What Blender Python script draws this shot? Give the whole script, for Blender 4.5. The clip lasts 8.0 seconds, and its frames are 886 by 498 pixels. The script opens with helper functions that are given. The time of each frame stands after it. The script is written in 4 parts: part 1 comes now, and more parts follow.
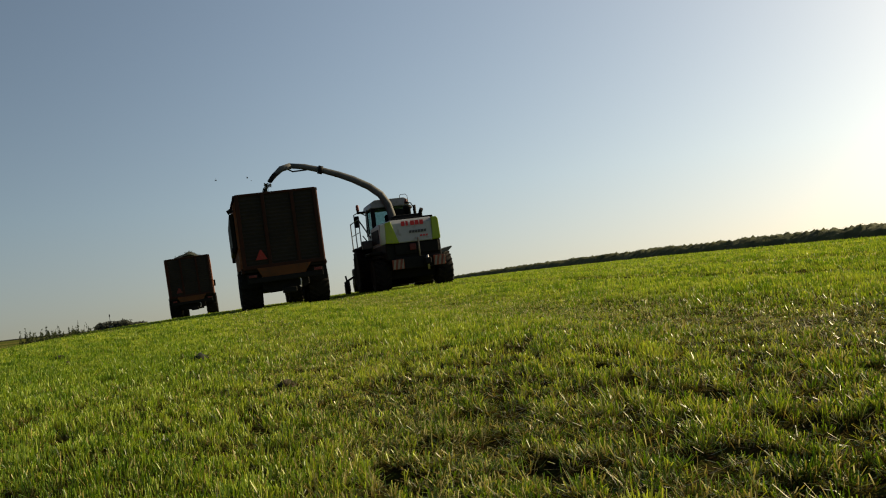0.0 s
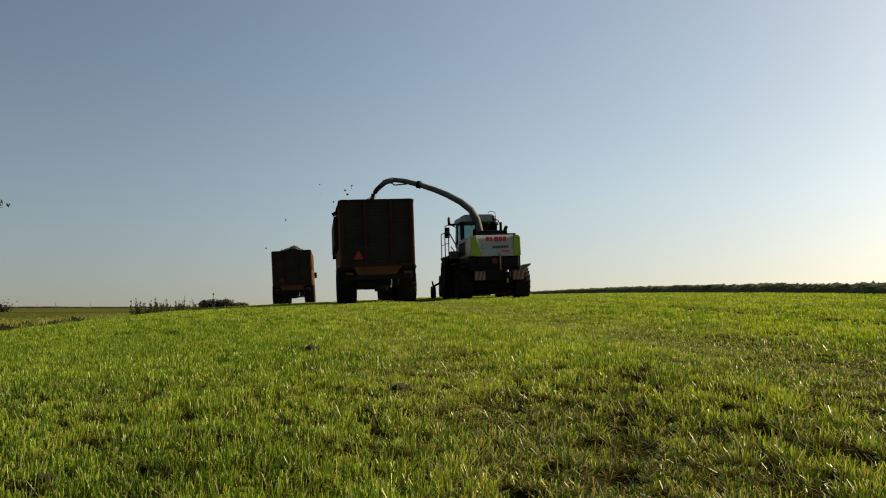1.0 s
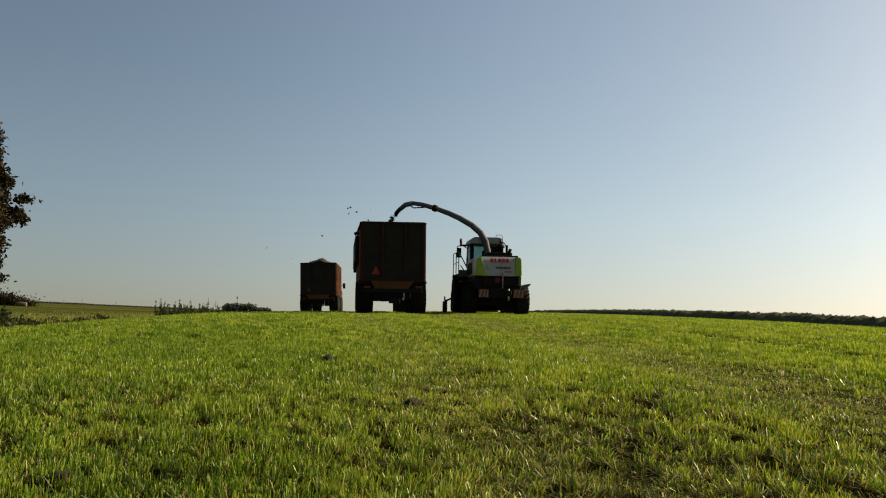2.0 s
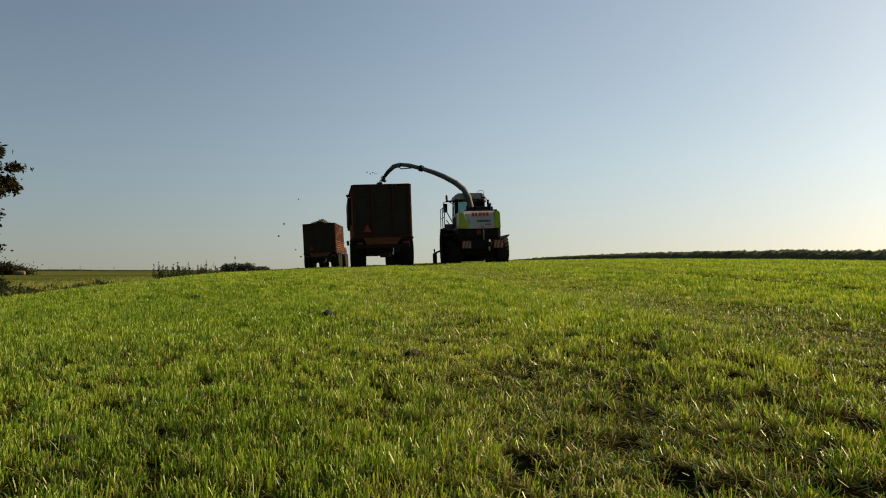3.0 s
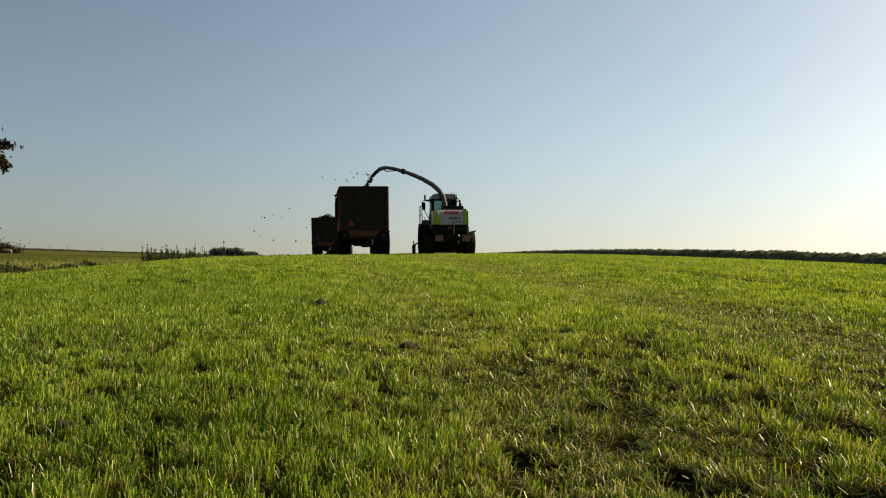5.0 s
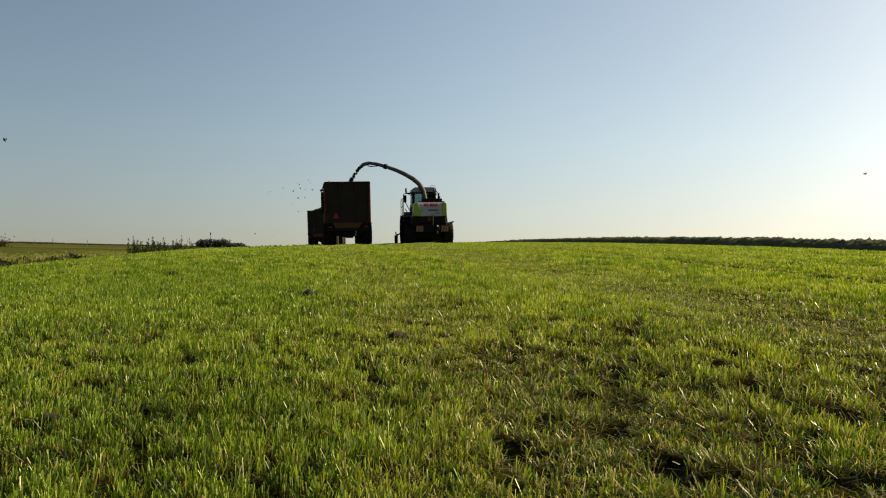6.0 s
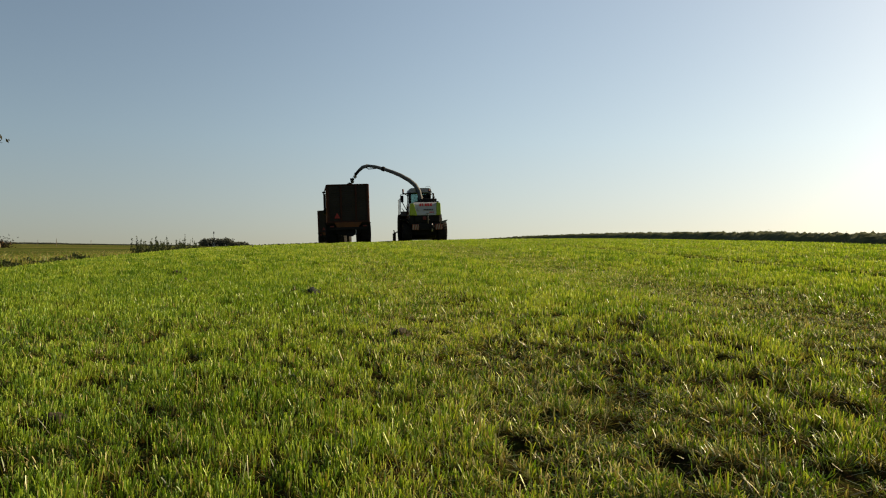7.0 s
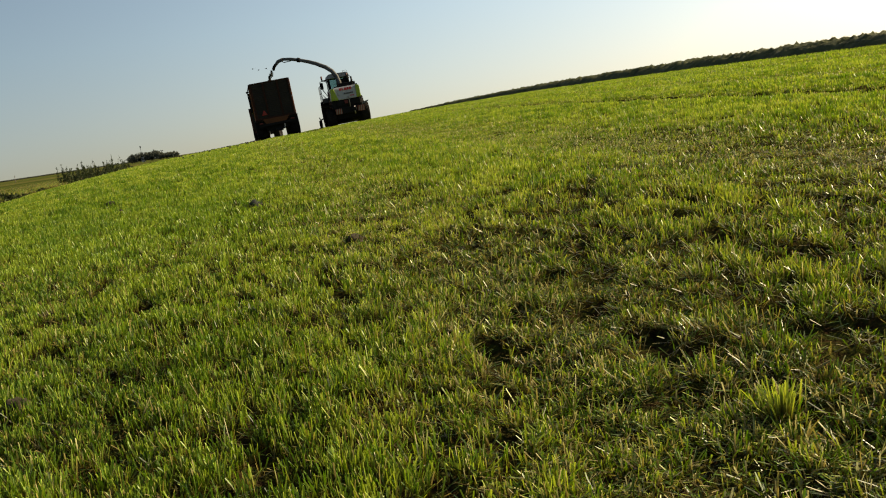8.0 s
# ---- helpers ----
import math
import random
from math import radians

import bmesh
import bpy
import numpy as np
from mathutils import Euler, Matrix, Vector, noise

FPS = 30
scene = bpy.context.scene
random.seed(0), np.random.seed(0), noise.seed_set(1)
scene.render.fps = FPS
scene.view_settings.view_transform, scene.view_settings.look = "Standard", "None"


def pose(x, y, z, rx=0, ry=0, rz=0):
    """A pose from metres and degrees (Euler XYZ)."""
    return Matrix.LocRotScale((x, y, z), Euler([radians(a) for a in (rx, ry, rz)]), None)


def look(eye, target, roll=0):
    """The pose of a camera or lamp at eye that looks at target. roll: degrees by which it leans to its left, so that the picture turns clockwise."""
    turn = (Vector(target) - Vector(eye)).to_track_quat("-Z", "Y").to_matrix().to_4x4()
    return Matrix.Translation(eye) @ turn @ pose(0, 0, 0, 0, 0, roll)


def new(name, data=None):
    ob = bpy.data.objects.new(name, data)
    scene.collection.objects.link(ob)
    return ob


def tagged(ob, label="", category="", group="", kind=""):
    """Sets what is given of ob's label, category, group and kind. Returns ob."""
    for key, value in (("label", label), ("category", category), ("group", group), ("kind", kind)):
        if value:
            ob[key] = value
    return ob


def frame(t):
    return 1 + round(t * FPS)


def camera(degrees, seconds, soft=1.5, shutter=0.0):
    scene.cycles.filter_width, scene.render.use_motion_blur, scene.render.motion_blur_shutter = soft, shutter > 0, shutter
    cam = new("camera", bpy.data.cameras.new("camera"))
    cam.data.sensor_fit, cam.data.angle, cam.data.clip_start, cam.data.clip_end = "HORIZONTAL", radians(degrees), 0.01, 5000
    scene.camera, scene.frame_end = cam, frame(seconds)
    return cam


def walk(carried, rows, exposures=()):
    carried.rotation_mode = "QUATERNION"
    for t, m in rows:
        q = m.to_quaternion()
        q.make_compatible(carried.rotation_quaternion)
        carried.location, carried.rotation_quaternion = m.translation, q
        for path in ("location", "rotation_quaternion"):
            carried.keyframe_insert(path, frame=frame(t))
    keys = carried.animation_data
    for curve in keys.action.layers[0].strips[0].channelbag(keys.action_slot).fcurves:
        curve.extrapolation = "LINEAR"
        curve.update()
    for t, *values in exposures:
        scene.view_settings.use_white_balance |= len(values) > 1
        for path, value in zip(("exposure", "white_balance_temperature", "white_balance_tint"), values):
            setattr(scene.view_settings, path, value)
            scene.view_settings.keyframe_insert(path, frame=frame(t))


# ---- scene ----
cam = camera(53.5, 8.0, soft=1.1)
# seconds, x, y, z, yaw, pitch, roll: a hand-held camera, crouched over the stubble
ROWS = [
    (0, 0.1188, 0.0157, 0.6836, -14.187, 2.852, 6.254),
    (0.1, 0.0989, 0.0412, 0.6716, -13.383, 2.587, 5.350),
    (0.2, 0.0842, 0.0516, 0.6649, -12.875, 2.313, 4.395),
    (0.3, 0.0744, 0.0549, 0.6619, -12.219, 2.064, 3.246),
    (0.5, 0.0551, 0.0699, 0.7024, -9.996, 2.460, -0.297),
    (0.7, 0.0112, 0.0531, 0.7302, -8.784, 2.628, -1.137),
    (1, -0.0353, 0.0781, 0.7317, -8.051, 3.714, 0.242),
    (1.2, -0.0240, 0.0548, 0.7302, -8.021, 3.819, -0.732),
    (2.3, 0.0011, -0.0029, 0.7602, -6.563, 4.715, -2.456),
    (2.5, 0.0130, -0.0034, 0.7600, -6.924, 3.216, -1.781),
    (3, 0.0000, -0.0000, 0.7500, -6.743, 1.418, -0.017),
    (3.5, -0.0321, 0.0095, 0.7610, -6.415, 0.998, 0.292),
    (4, -0.0190, 0.0093, 0.7569, -7.202, 0.879, 0.472),
    (4.5, -0.0471, 0.0189, 0.7520, -7.362, 0.442, -0.034),
    (4.7, -0.0499, 0.0280, 0.7626, -7.545, 0.613, -1.133),
    (5.8, -0.0481, -0.0024, 0.7679, -7.415, 0.970, -1.994),
    (6, -0.0517, 0.0357, 0.7620, -8.264, 0.153, -1.152),
    (6.5, -0.0566, 0.0317, 0.7639, -7.603, 0.117, -0.372),
    (7, -0.0502, 0.0357, 0.7591, -8.061, -0.033, -0.670),
    (7.5, -0.0595, 0.0954, 0.7632, -8.811, -0.252, 2.924),
    (7.6, -0.0591, 0.1166, 0.7948, -10.655, -2.979, 7.494),
    (7.7, -0.0676, 0.1302, 0.8237, -11.904, -5.483, 8.680),
    (7.8, -0.0694, 0.1380, 0.8523, -11.769, -7.192, 8.433),
    (7.9, -0.0552, 0.1593, 0.8594, -11.990, -8.185, 8.679),
    (8, -0.0436, 0.1835, 0.8842, -12.417, -8.670, 8.506),
]
walk(cam, [(t, pose(x, y, z, 90 + pitch, roll, yaw)) for t, x, y, z, yaw, pitch, roll in ROWS],
     [(t, e, 7400, 6) for t, e in ((0, 0.67), (0.5, 0.71), (1, 0.80), (2.3, 0.77), (3.2, 0.83), (4.5, 0.92), (7.4, 0.96), (8, 1.05))])

# ---- light: a clear, hazy late afternoon, the sun low ahead and to the right ----
SUN_AZ, SUN_EL = 78.0, 26.0
world = bpy.data.worlds.new("sky")
scene.world = world
world.use_nodes = True
wn = world.node_tree
sky = wn.nodes.new("ShaderNodeTexSky")
sky.sky_type, sky.sun_disc = "NISHITA", False
sky.sun_elevation, sky.sun_rotation = radians(SUN_EL), radians(SUN_AZ)
sky.air_density, sky.dust_density, sky.ozone_density = 0.9, 2.1, 0.6
# haze: the pale band a little above the horizon reaches down to it
lift = wn.nodes.new("ShaderNodeVectorMath")
lift.operation, lift.inputs[1].default_value = "ADD", (0, 0, 0.065)
wn.links.new(wn.nodes.new("ShaderNodeTexCoord").outputs["Generated"], lift.inputs[0])
wn.links.new(lift.outputs[0], sky.inputs[0])
# summer haze: warm grey low down, clear blue above, thinner away from the sun
apart = wn.nodes.new("ShaderNodeSeparateXYZ")
wn.links.new(wn.nodes["Texture Coordinate"].outputs["Generated"], apart.inputs[0])
haze = wn.nodes.new("ShaderNodeValToRGB")
for e, (p, c) in zip((haze.color_ramp.elements[0], haze.color_ramp.elements[1], haze.color_ramp.elements.new(0.12)), ((0.0, (1.0, 0.925, 0.925)), (0.3, (0.83, 1.24, 1.34)), (0.12, (1.02, 1.04, 1.05)))):
    e.position, e.color = p, (*c, 1)
wn.links.new(apart.outputs["Z"], haze.inputs[0])
thin = wn.nodes.new("ShaderNodeMapRange")
thin.interpolation_type = "SMOOTHSTEP"
for i, v in enumerate((-0.45, 0.25, 0.78, 1.03)):
    thin.inputs[i + 1].default_value = v
wn.links.new(apart.outputs["X"], thin.inputs[0])
tint, veil = wn.nodes.new("ShaderNodeVectorMath"), wn.nodes.new("ShaderNodeVectorMath")
tint.operation, veil.operation = "MULTIPLY", "SCALE"
wn.links.new(sky.outputs[0], tint.inputs[0])
wn.links.new(haze.outputs[0], tint.inputs[1])
wn.links.new(tint.outputs[0], veil.inputs[0])
wn.links.new(thin.outputs[0], veil.inputs["Scale"])
wn.links.new(veil.outputs[0], wn.nodes["Background"].inputs[0])
wn.nodes["Background"].inputs[1].default_value = 0.08
sun = new("sun", bpy.data.lights.new("sun", "SUN"))
sun.data.energy, sun.data.angle, sun.data.color = 5.0, radians(0.6), (1.0, 0.85, 0.62)
sun.matrix_world = look((100 * math.sin(radians(SUN_AZ)) * math.cos(radians(SUN_EL)),
                         100 * math.cos(radians(SUN_AZ)) * math.cos(radians(SUN_EL)),
                         100 * math.sin(radians(SUN_EL))), (0, 0, 0))


# ---- the lie of the land ----
EDGE, SWATH = -18.3, 21.8


def smooth(a, b, x):
    u = np.clip((x - a) / (b - a), 0, 1)
    return u * u * (3 - 2 * u)


def field(x, y):
    """Height of the domed field."""
    x, y = np.asarray(x, float), np.asarray(y, float)
    xe = np.clip(x, -24, 30)
    ye = np.clip(y, -6, None)
    ye = np.where(ye > 60, 60 + 9 * (1 - np.exp(-np.clip(ye - 60, 0, None) / 9)), ye)
    z = 0.02258 * xe + 0.04064 * ye - 0.00102 * xe ** 2 + 0.00045 * xe * ye - 0.0006 * ye ** 2 + 0.0000032 * ye ** 3
    z = z - 0.72 * smooth(-4, -13, x) * smooth(90, 50, y)
    return z - 1.5 * smooth(105, 260, y) - 0.5 * smooth(40, 160, x)


def land(x, y):
    """Height of all the ground: field, ditch and the flat meadow beyond."""
    x, y = np.asarray(x, float), np.asarray(y, float)
    k = smooth(EDGE - 1.3, EDGE + 0.1, x)
    low = -0.42 - 0.55 * np.exp(-((x - EDGE + 2.2) / 0.8) ** 2)
    return field(x, y) * k + low * (1 - k)


def wave(x, y, s, seed):
    """Cheap smooth noise, -1 to 1."""
    r = np.random.RandomState(seed)
    v = 0
    for i in range(7):
        a, f, p = r.uniform(0, 6.28), r.uniform(0.6, 1.9) / s, r.uniform(0, 6.28)
        v = v + np.sin((x * math.cos(a) + y * math.sin(a)) * 6.28 * f + p + 1.3 * np.sin((x * math.sin(a) - y * math.cos(a)) * 4.1 * f + 2 * p))
    return v / 3.6


def micro(x, y):
    return 0.012 * wave(x, y, 0.7, 3) + 0.008 * wave(x, y, 0.23, 4)


# worn wheel strips of earlier passes, by their middle and half width
STRIPS = ((0.75, 0.5, 0.5), (3.6, 0.85, 1), (6.9, 0.3, 1), (9.4, 0.45, 0.8), (-7.2, 0.4, 0.5), (13.5, 0.5, 0.8), (16.4, 0.5, 0.8))


def rut(x, y):
    """A deep bare wheel rut."""
    return np.exp(-((x - 6.9 - 0.12 * np.sin(y * 0.21 + 2)) / 0.2) ** 4) * smooth(4, 6, y) * (0.5 + 0.5 * smooth(21, 13, y)) * smooth(42, 32, y)


def worn(x, y):
    w = 0
    for i, (c, h, k) in enumerate(STRIPS):
        c = c + 0.12 * np.sin(y * 0.21 + i)
        w = np.maximum(w, k * np.exp(-((x - c) / h) ** 2) * np.clip(0.85 + 0.3 * wave(x, y, 3.0, 20 + i), 0, 1))
    return w


# bare holes in the turf: x, y, half width, half depth
HOLES = ((1.07, 2.68, 0.08, 0.07), (1.46, 2.62, 0.09, 0.06), (1.34, 2.12, 0.08, 0.05), (-0.97, 3.32, 0.05, 0.05), (0.36, 2.77, 0.05, 0.05))


def gaps(x, y):
    """How thick the turf is, about -1 (bare) to 1."""
    g = 0.4 * wave(x, 0.3 * y, 0.3, 7) + 0.35 * wave(x, y, 0.14, 8)
    # narrow cracks between the tufts
    g = g - 0.9 * np.exp(-(wave(x, 0.5 * y, 0.36, 41) / 0.22) ** 2) - 0.7 * np.exp(-(wave(x, y, 0.27, 42) / 0.22) ** 2)
    for hx, hy, hw, hd in HOLES:
        g = g - 1.1 * np.exp(-(((x - hx) / hw) ** 2 + ((y - hy) / hd) ** 2) ** 2)
    # a thick patch
    g = g + 1.3 * np.exp(-((x - 0.9) / 0.22) ** 2 - ((y - 1.9) / 0.25) ** 2)
    return g


def dug(x, y):
    """Depth of the bare gaps."""
    return 0.035 * smooth(-0.3, -0.9, gaps(x, y))


# ---- materials ----
def material(name):
    m = bpy.data.materials.new(name)
    m.use_nodes = True
    return m, m.node_tree.nodes, m.node_tree.links, m.node_tree.nodes["Principled BSDF"]


def noise_mix(n, l, scale, a, b, lo=0.35, hi=0.65, coord="Object", detail=6.0):
    """A colour socket: a and b mixed by noise of that scale."""
    tc = n.new("ShaderNodeTexCoord")
    t = n.new("ShaderNodeTexNoise")
    t.inputs["Scale"].default_value, t.inputs["Detail"].default_value = scale, detail
    l.new(tc.outputs[coord], t.inputs["Vector"])
    r = n.new("ShaderNodeMapRange")
    r.inputs[1].default_value, r.inputs[2].default_value = lo, hi
    l.new(t.outputs[0], r.inputs[0])
    m = n.new("ShaderNodeMix")
    m.data_type = "RGBA"
    l.new(r.outputs[0], m.inputs["Factor"])
    for key, c in ((6, a), (7, b)):
        if isinstance(c, tuple):
            m.inputs[key].default_value = (*c, 1)
        else:
            l.new(c, m.inputs[key])
    return m.outputs[2]


def bump(n, l, bs, scale, strength, distance=0.01, coord="Object"):
    tc = n.new("ShaderNodeTexCoord")
    t = n.new("ShaderNodeTexNoise")
    t.inputs["Scale"].default_value, t.inputs["Detail"].default_value = scale, 5
    l.new(tc.outputs[coord], t.inputs["Vector"])
    b = n.new("ShaderNodeBump")
    b.inputs["Strength"].default_value, b.inputs["Distance"].default_value = strength, distance
    l.new(t.outputs[0], b.inputs["Height"])
    l.new(b.outputs[0], bs.inputs["Normal"])


def painted(name, a, b, rough=0.5, metal=0.0, scale=3.0, dirt=(0.10, 0.075, 0.05), dirty=0.5, relief=0.15, gloss=0.3):
    """Paint or metal with two shades and a film of field dust."""
    m, n, l, bs = material(name)
    c = noise_mix(n, l, scale, a, b)
    c = noise_mix(n, l, scale * 5, c, dirt, 0.62 - 0.25 * dirty, 0.85)
    l.new(c, bs.inputs["Base Color"])
    bs.inputs["Roughness"].default_value, bs.inputs["Metallic"].default_value = rough, metal
    bs.inputs["Specular IOR Level"].default_value = gloss
    bump(n, l, bs, scale * 14, relief, 0.004)
    return m


def leafy(name, colours, translucent=0.45, rough=0.4, root=None, gloss=0.35):
    """Leaves or blades: colour by the 'hue' of each, brown with painted shade at the root, light shining through."""
    m, n, l, bs = material(name)
    at = n.new("ShaderNodeAttribute")
    at.attribute_name = "hue"
    ramp = n.new("ShaderNodeValToRGB")
    el = ramp.color_ramp.elements
    while len(el) < len(colours):
        el.new(0.5)
    for e, (p, c) in zip(el, colours):
        e.position, e.color = p, (*c, 1)
    l.new(at.outputs["Fac"], ramp.inputs[0])
    col = ramp.outputs[0]
    # brown root, darkened so the shade between blades sits in the colour
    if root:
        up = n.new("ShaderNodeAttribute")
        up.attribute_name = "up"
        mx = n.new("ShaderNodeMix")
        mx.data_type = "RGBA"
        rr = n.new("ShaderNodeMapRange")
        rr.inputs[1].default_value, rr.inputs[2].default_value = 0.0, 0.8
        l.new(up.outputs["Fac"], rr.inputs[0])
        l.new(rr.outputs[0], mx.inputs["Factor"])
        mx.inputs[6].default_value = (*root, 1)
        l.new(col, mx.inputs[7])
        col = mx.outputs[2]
    l.new(col, bs.inputs["Base Color"])
    bs.inputs["Roughness"].default_value = rough
    bs.inputs["Specular IOR Level"].default_value = gloss
    tr = n.new("ShaderNodeBsdfTranslucent")
    hs = n.new("ShaderNodeHueSaturation")
    hs.inputs["Saturation"].default_value, hs.inputs["Value"].default_value = 1.1, 1.5
    l.new(col, hs.inputs["Color"])
    l.new(hs.outputs[0], tr.inputs["Color"])
    mix = n.new("ShaderNodeMixShader")
    mix.inputs[0].default_value = translucent
    l.new(bs.outputs[0], mix.inputs[1])
    l.new(tr.outputs[0], mix.inputs[2])
    l.new(mix.outputs[0], n["Material Output"].inputs[0])
    return m


def soil_material():
    m, n, l, bs = material("stubble_soil")
    c = noise_mix(n, l, 9.0, (0.014, 0.009, 0.005), (0.03, 0.019, 0.009))
    g = noise_mix(n, l, 2.2, (0.028, 0.036, 0.008), (0.046, 0.048, 0.011))
    c = noise_mix(n, l, 30.0, c, g, 0.38, 0.62)
    l.new(c, bs.inputs["Base Color"])
    bs.inputs["Roughness"].default_value = 0.95
    bs.inputs["Specular IOR Level"].default_value = 0.0
    bump(n, l, bs, 60.0, 0.8, 0.03)
    return m


def meadow_material():
    m, n, l, bs = material("meadow")
    tc, mp = n.new("ShaderNodeTexCoord"), n.new("ShaderNodeMapping")
    mp.inputs["Scale"].default_value = (0.012, 0.045, 1)
    l.new(tc.outputs["Object"], mp.inputs["Vector"])
    t = n.new("ShaderNodeTexNoise")
    t.inputs["Scale"].default_value, t.inputs["Detail"].default_value = 1.0, 4
    l.new(mp.outputs[0], t.inputs["Vector"])
    ramp = n.new("ShaderNodeValToRGB")
    el = ramp.color_ramp.elements
    el[0].position, el[0].color = 0.36, (0.036, 0.050, 0.011, 1)
    el[1].position, el[1].color = 0.62, (0.105, 0.088, 0.032, 1)
    mid = el.new(0.5)
    mid.color = (0.058, 0.070, 0.017, 1)
    l.new(t.outputs[0], ramp.inputs[0])
    c = noise_mix(n, l, 0.8, ramp.outputs[0], (0.055, 0.062, 0.018), 0.5, 0.75)
    l.new(c, bs.inputs["Base Color"])
    bs.inputs["Roughness"].default_value = 0.95
    bs.inputs["Specular IOR Level"].default_value = 0.0
    bump(n, l, bs, 8.0, 0.9, 0.1)
    return m


def turf_material():
    m, n, l, bs = material("short_turf")
    c = noise_mix(n, l, 0.35, (0.10, 0.135, 0.018), (0.145, 0.165, 0.026))
    c = noise_mix(n, l, 14.0, c, (0.075, 0.085, 0.016), 0.42, 0.66)
    l.new(c, bs.inputs["Base Color"])
    bs.inputs["Roughness"].default_value = 0.95
    bs.inputs["Specular IOR Level"].default_value = 0.0
    bump(n, l, bs, 25.0, 0.8, 0.05)
    return m


SOIL, MEADOW, TURF = soil_material(), meadow_material(), turf_material()
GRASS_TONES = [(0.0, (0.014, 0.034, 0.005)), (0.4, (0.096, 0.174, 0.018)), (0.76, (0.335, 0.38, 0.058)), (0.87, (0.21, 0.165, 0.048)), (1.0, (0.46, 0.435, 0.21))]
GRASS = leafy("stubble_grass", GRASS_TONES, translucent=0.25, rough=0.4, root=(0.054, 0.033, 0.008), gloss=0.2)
# the near grass again, the flatter look of distance put into its colour
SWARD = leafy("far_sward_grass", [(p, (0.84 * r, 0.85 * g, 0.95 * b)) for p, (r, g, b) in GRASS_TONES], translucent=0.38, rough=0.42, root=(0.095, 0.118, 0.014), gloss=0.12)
HAY = leafy("wilted_swath_grass", [(0.0, (0.034, 0.040, 0.017)), (0.6, (0.080, 0.086, 0.034)), (1.0, (0.13, 0.122, 0.055))], translucent=0.06, rough=0.8, gloss=0.08)
LEAF = leafy("tree_leaf", [(0.0, (0.010, 0.012, 0.006)), (0.6, (0.022, 0.019, 0.010)), (1.0, (0.060, 0.026, 0.012))], translucent=0.12, rough=0.7, gloss=0.05)
WEED = leafy("weed_leaf", [(0.0, (0.020, 0.030, 0.012)), (0.7, (0.050, 0.060, 0.024)), (1.0, (0.105, 0.085, 0.04))], translucent=0.15, rough=0.7, gloss=0.08)
# distance haze over the far trees, put into the leaf colour as grey
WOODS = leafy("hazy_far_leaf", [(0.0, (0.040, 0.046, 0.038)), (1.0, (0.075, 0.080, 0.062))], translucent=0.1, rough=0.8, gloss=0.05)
CHOP = leafy("chopped_grass", [(0.0, (0.007, 0.010, 0.005)), (1.0, (0.018, 0.023, 0.009))], translucent=0.1, rough=0.8)
BARK = painted("bark", (0.07, 0.055, 0.04), (0.12, 0.10, 0.075), 0.9, scale=4, relief=0.8)
ROOF = painted("pale_grey_cab_paint", (0.16, 0.165, 0.165), (0.22, 0.22, 0.215), 0.5, scale=1.5, dirty=0.3, relief=0.05)
ORANGE = painted("dusty_orange_paint", (0.18, 0.046, 0.008), (0.12, 0.033, 0.008), 0.5, scale=1.6, dirty=0.4)
# next two: the trailer orange with its backlit shade put into the colour
APRON = painted("shaded_orange_sheet", (0.085, 0.027, 0.006), (0.05, 0.018, 0.005), 0.6, scale=1.6, dirty=0.4, dirt=(0.03, 0.02, 0.012), gloss=0.15)
ORANGE_SHADE = painted("dirty_shaded_orange_paint", (0.027, 0.008, 0.004), (0.017, 0.0065, 0.004), 0.7, scale=2.0, dirty=0.4, dirt=(0.014, 0.010, 0.007), gloss=0.12)
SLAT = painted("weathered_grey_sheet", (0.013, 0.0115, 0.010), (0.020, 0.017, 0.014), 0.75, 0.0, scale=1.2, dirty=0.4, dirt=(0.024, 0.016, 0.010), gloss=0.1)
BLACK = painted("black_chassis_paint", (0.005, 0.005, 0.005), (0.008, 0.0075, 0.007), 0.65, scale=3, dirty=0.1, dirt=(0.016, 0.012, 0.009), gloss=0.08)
RUBBER = painted("tyre_rubber", (0.007, 0.0065, 0.006), (0.014, 0.012, 0.010), 0.9, scale=4, dirty=0.2, dirt=(0.03, 0.022, 0.015), gloss=0.1)
STEEL = painted("bare_steel", (0.30, 0.30, 0.30), (0.42, 0.41, 0.40), 0.4, 0.8, scale=5, dirty=0.3)
GREY = painted("spout_grey_paint", (0.055, 0.057, 0.058), (0.085, 0.085, 0.083), 0.6, 0.0, scale=2, dirty=0.3, dirt=(0.04, 0.034, 0.026), gloss=0.12)
WHITE = painted("white_hood_paint", (0.21, 0.215, 0.22), (0.26, 0.265, 0.27), 0.4, scale=1.0, dirty=0.2, relief=0.03)
GREEN = painted("seed_green_paint", (0.15, 0.205, 0.010), (0.18, 0.245, 0.014), 0.35, scale=1.0, dirty=0.15, relief=0.03)
RED = painted("red_lettering", (0.40, 0.014, 0.018), (0.34, 0.012, 0.016), 0.4, dirty=0.1)
DARK = painted("dark_lettering", (0.03, 0.03, 0.035), (0.05, 0.05, 0.05), 0.4, dirty=0.1)
RIM = painted("orange_rim_paint", (0.40, 0.11, 0.02), (0.30, 0.09, 0.02), 0.5, scale=3)
PALE = painted("white_reflective_stripe", (0.17, 0.14, 0.11), (0.13, 0.11, 0.085), 0.6, dirty=0.4)
WALL = painted("white_render", (0.45, 0.44, 0.42), (0.38, 0.37, 0.35), 0.8)
RED_LENS = painted("red_reflector", (0.085, 0.006, 0.004), (0.06, 0.005, 0.004), 0.6, dirty=0.1, relief=0.02)
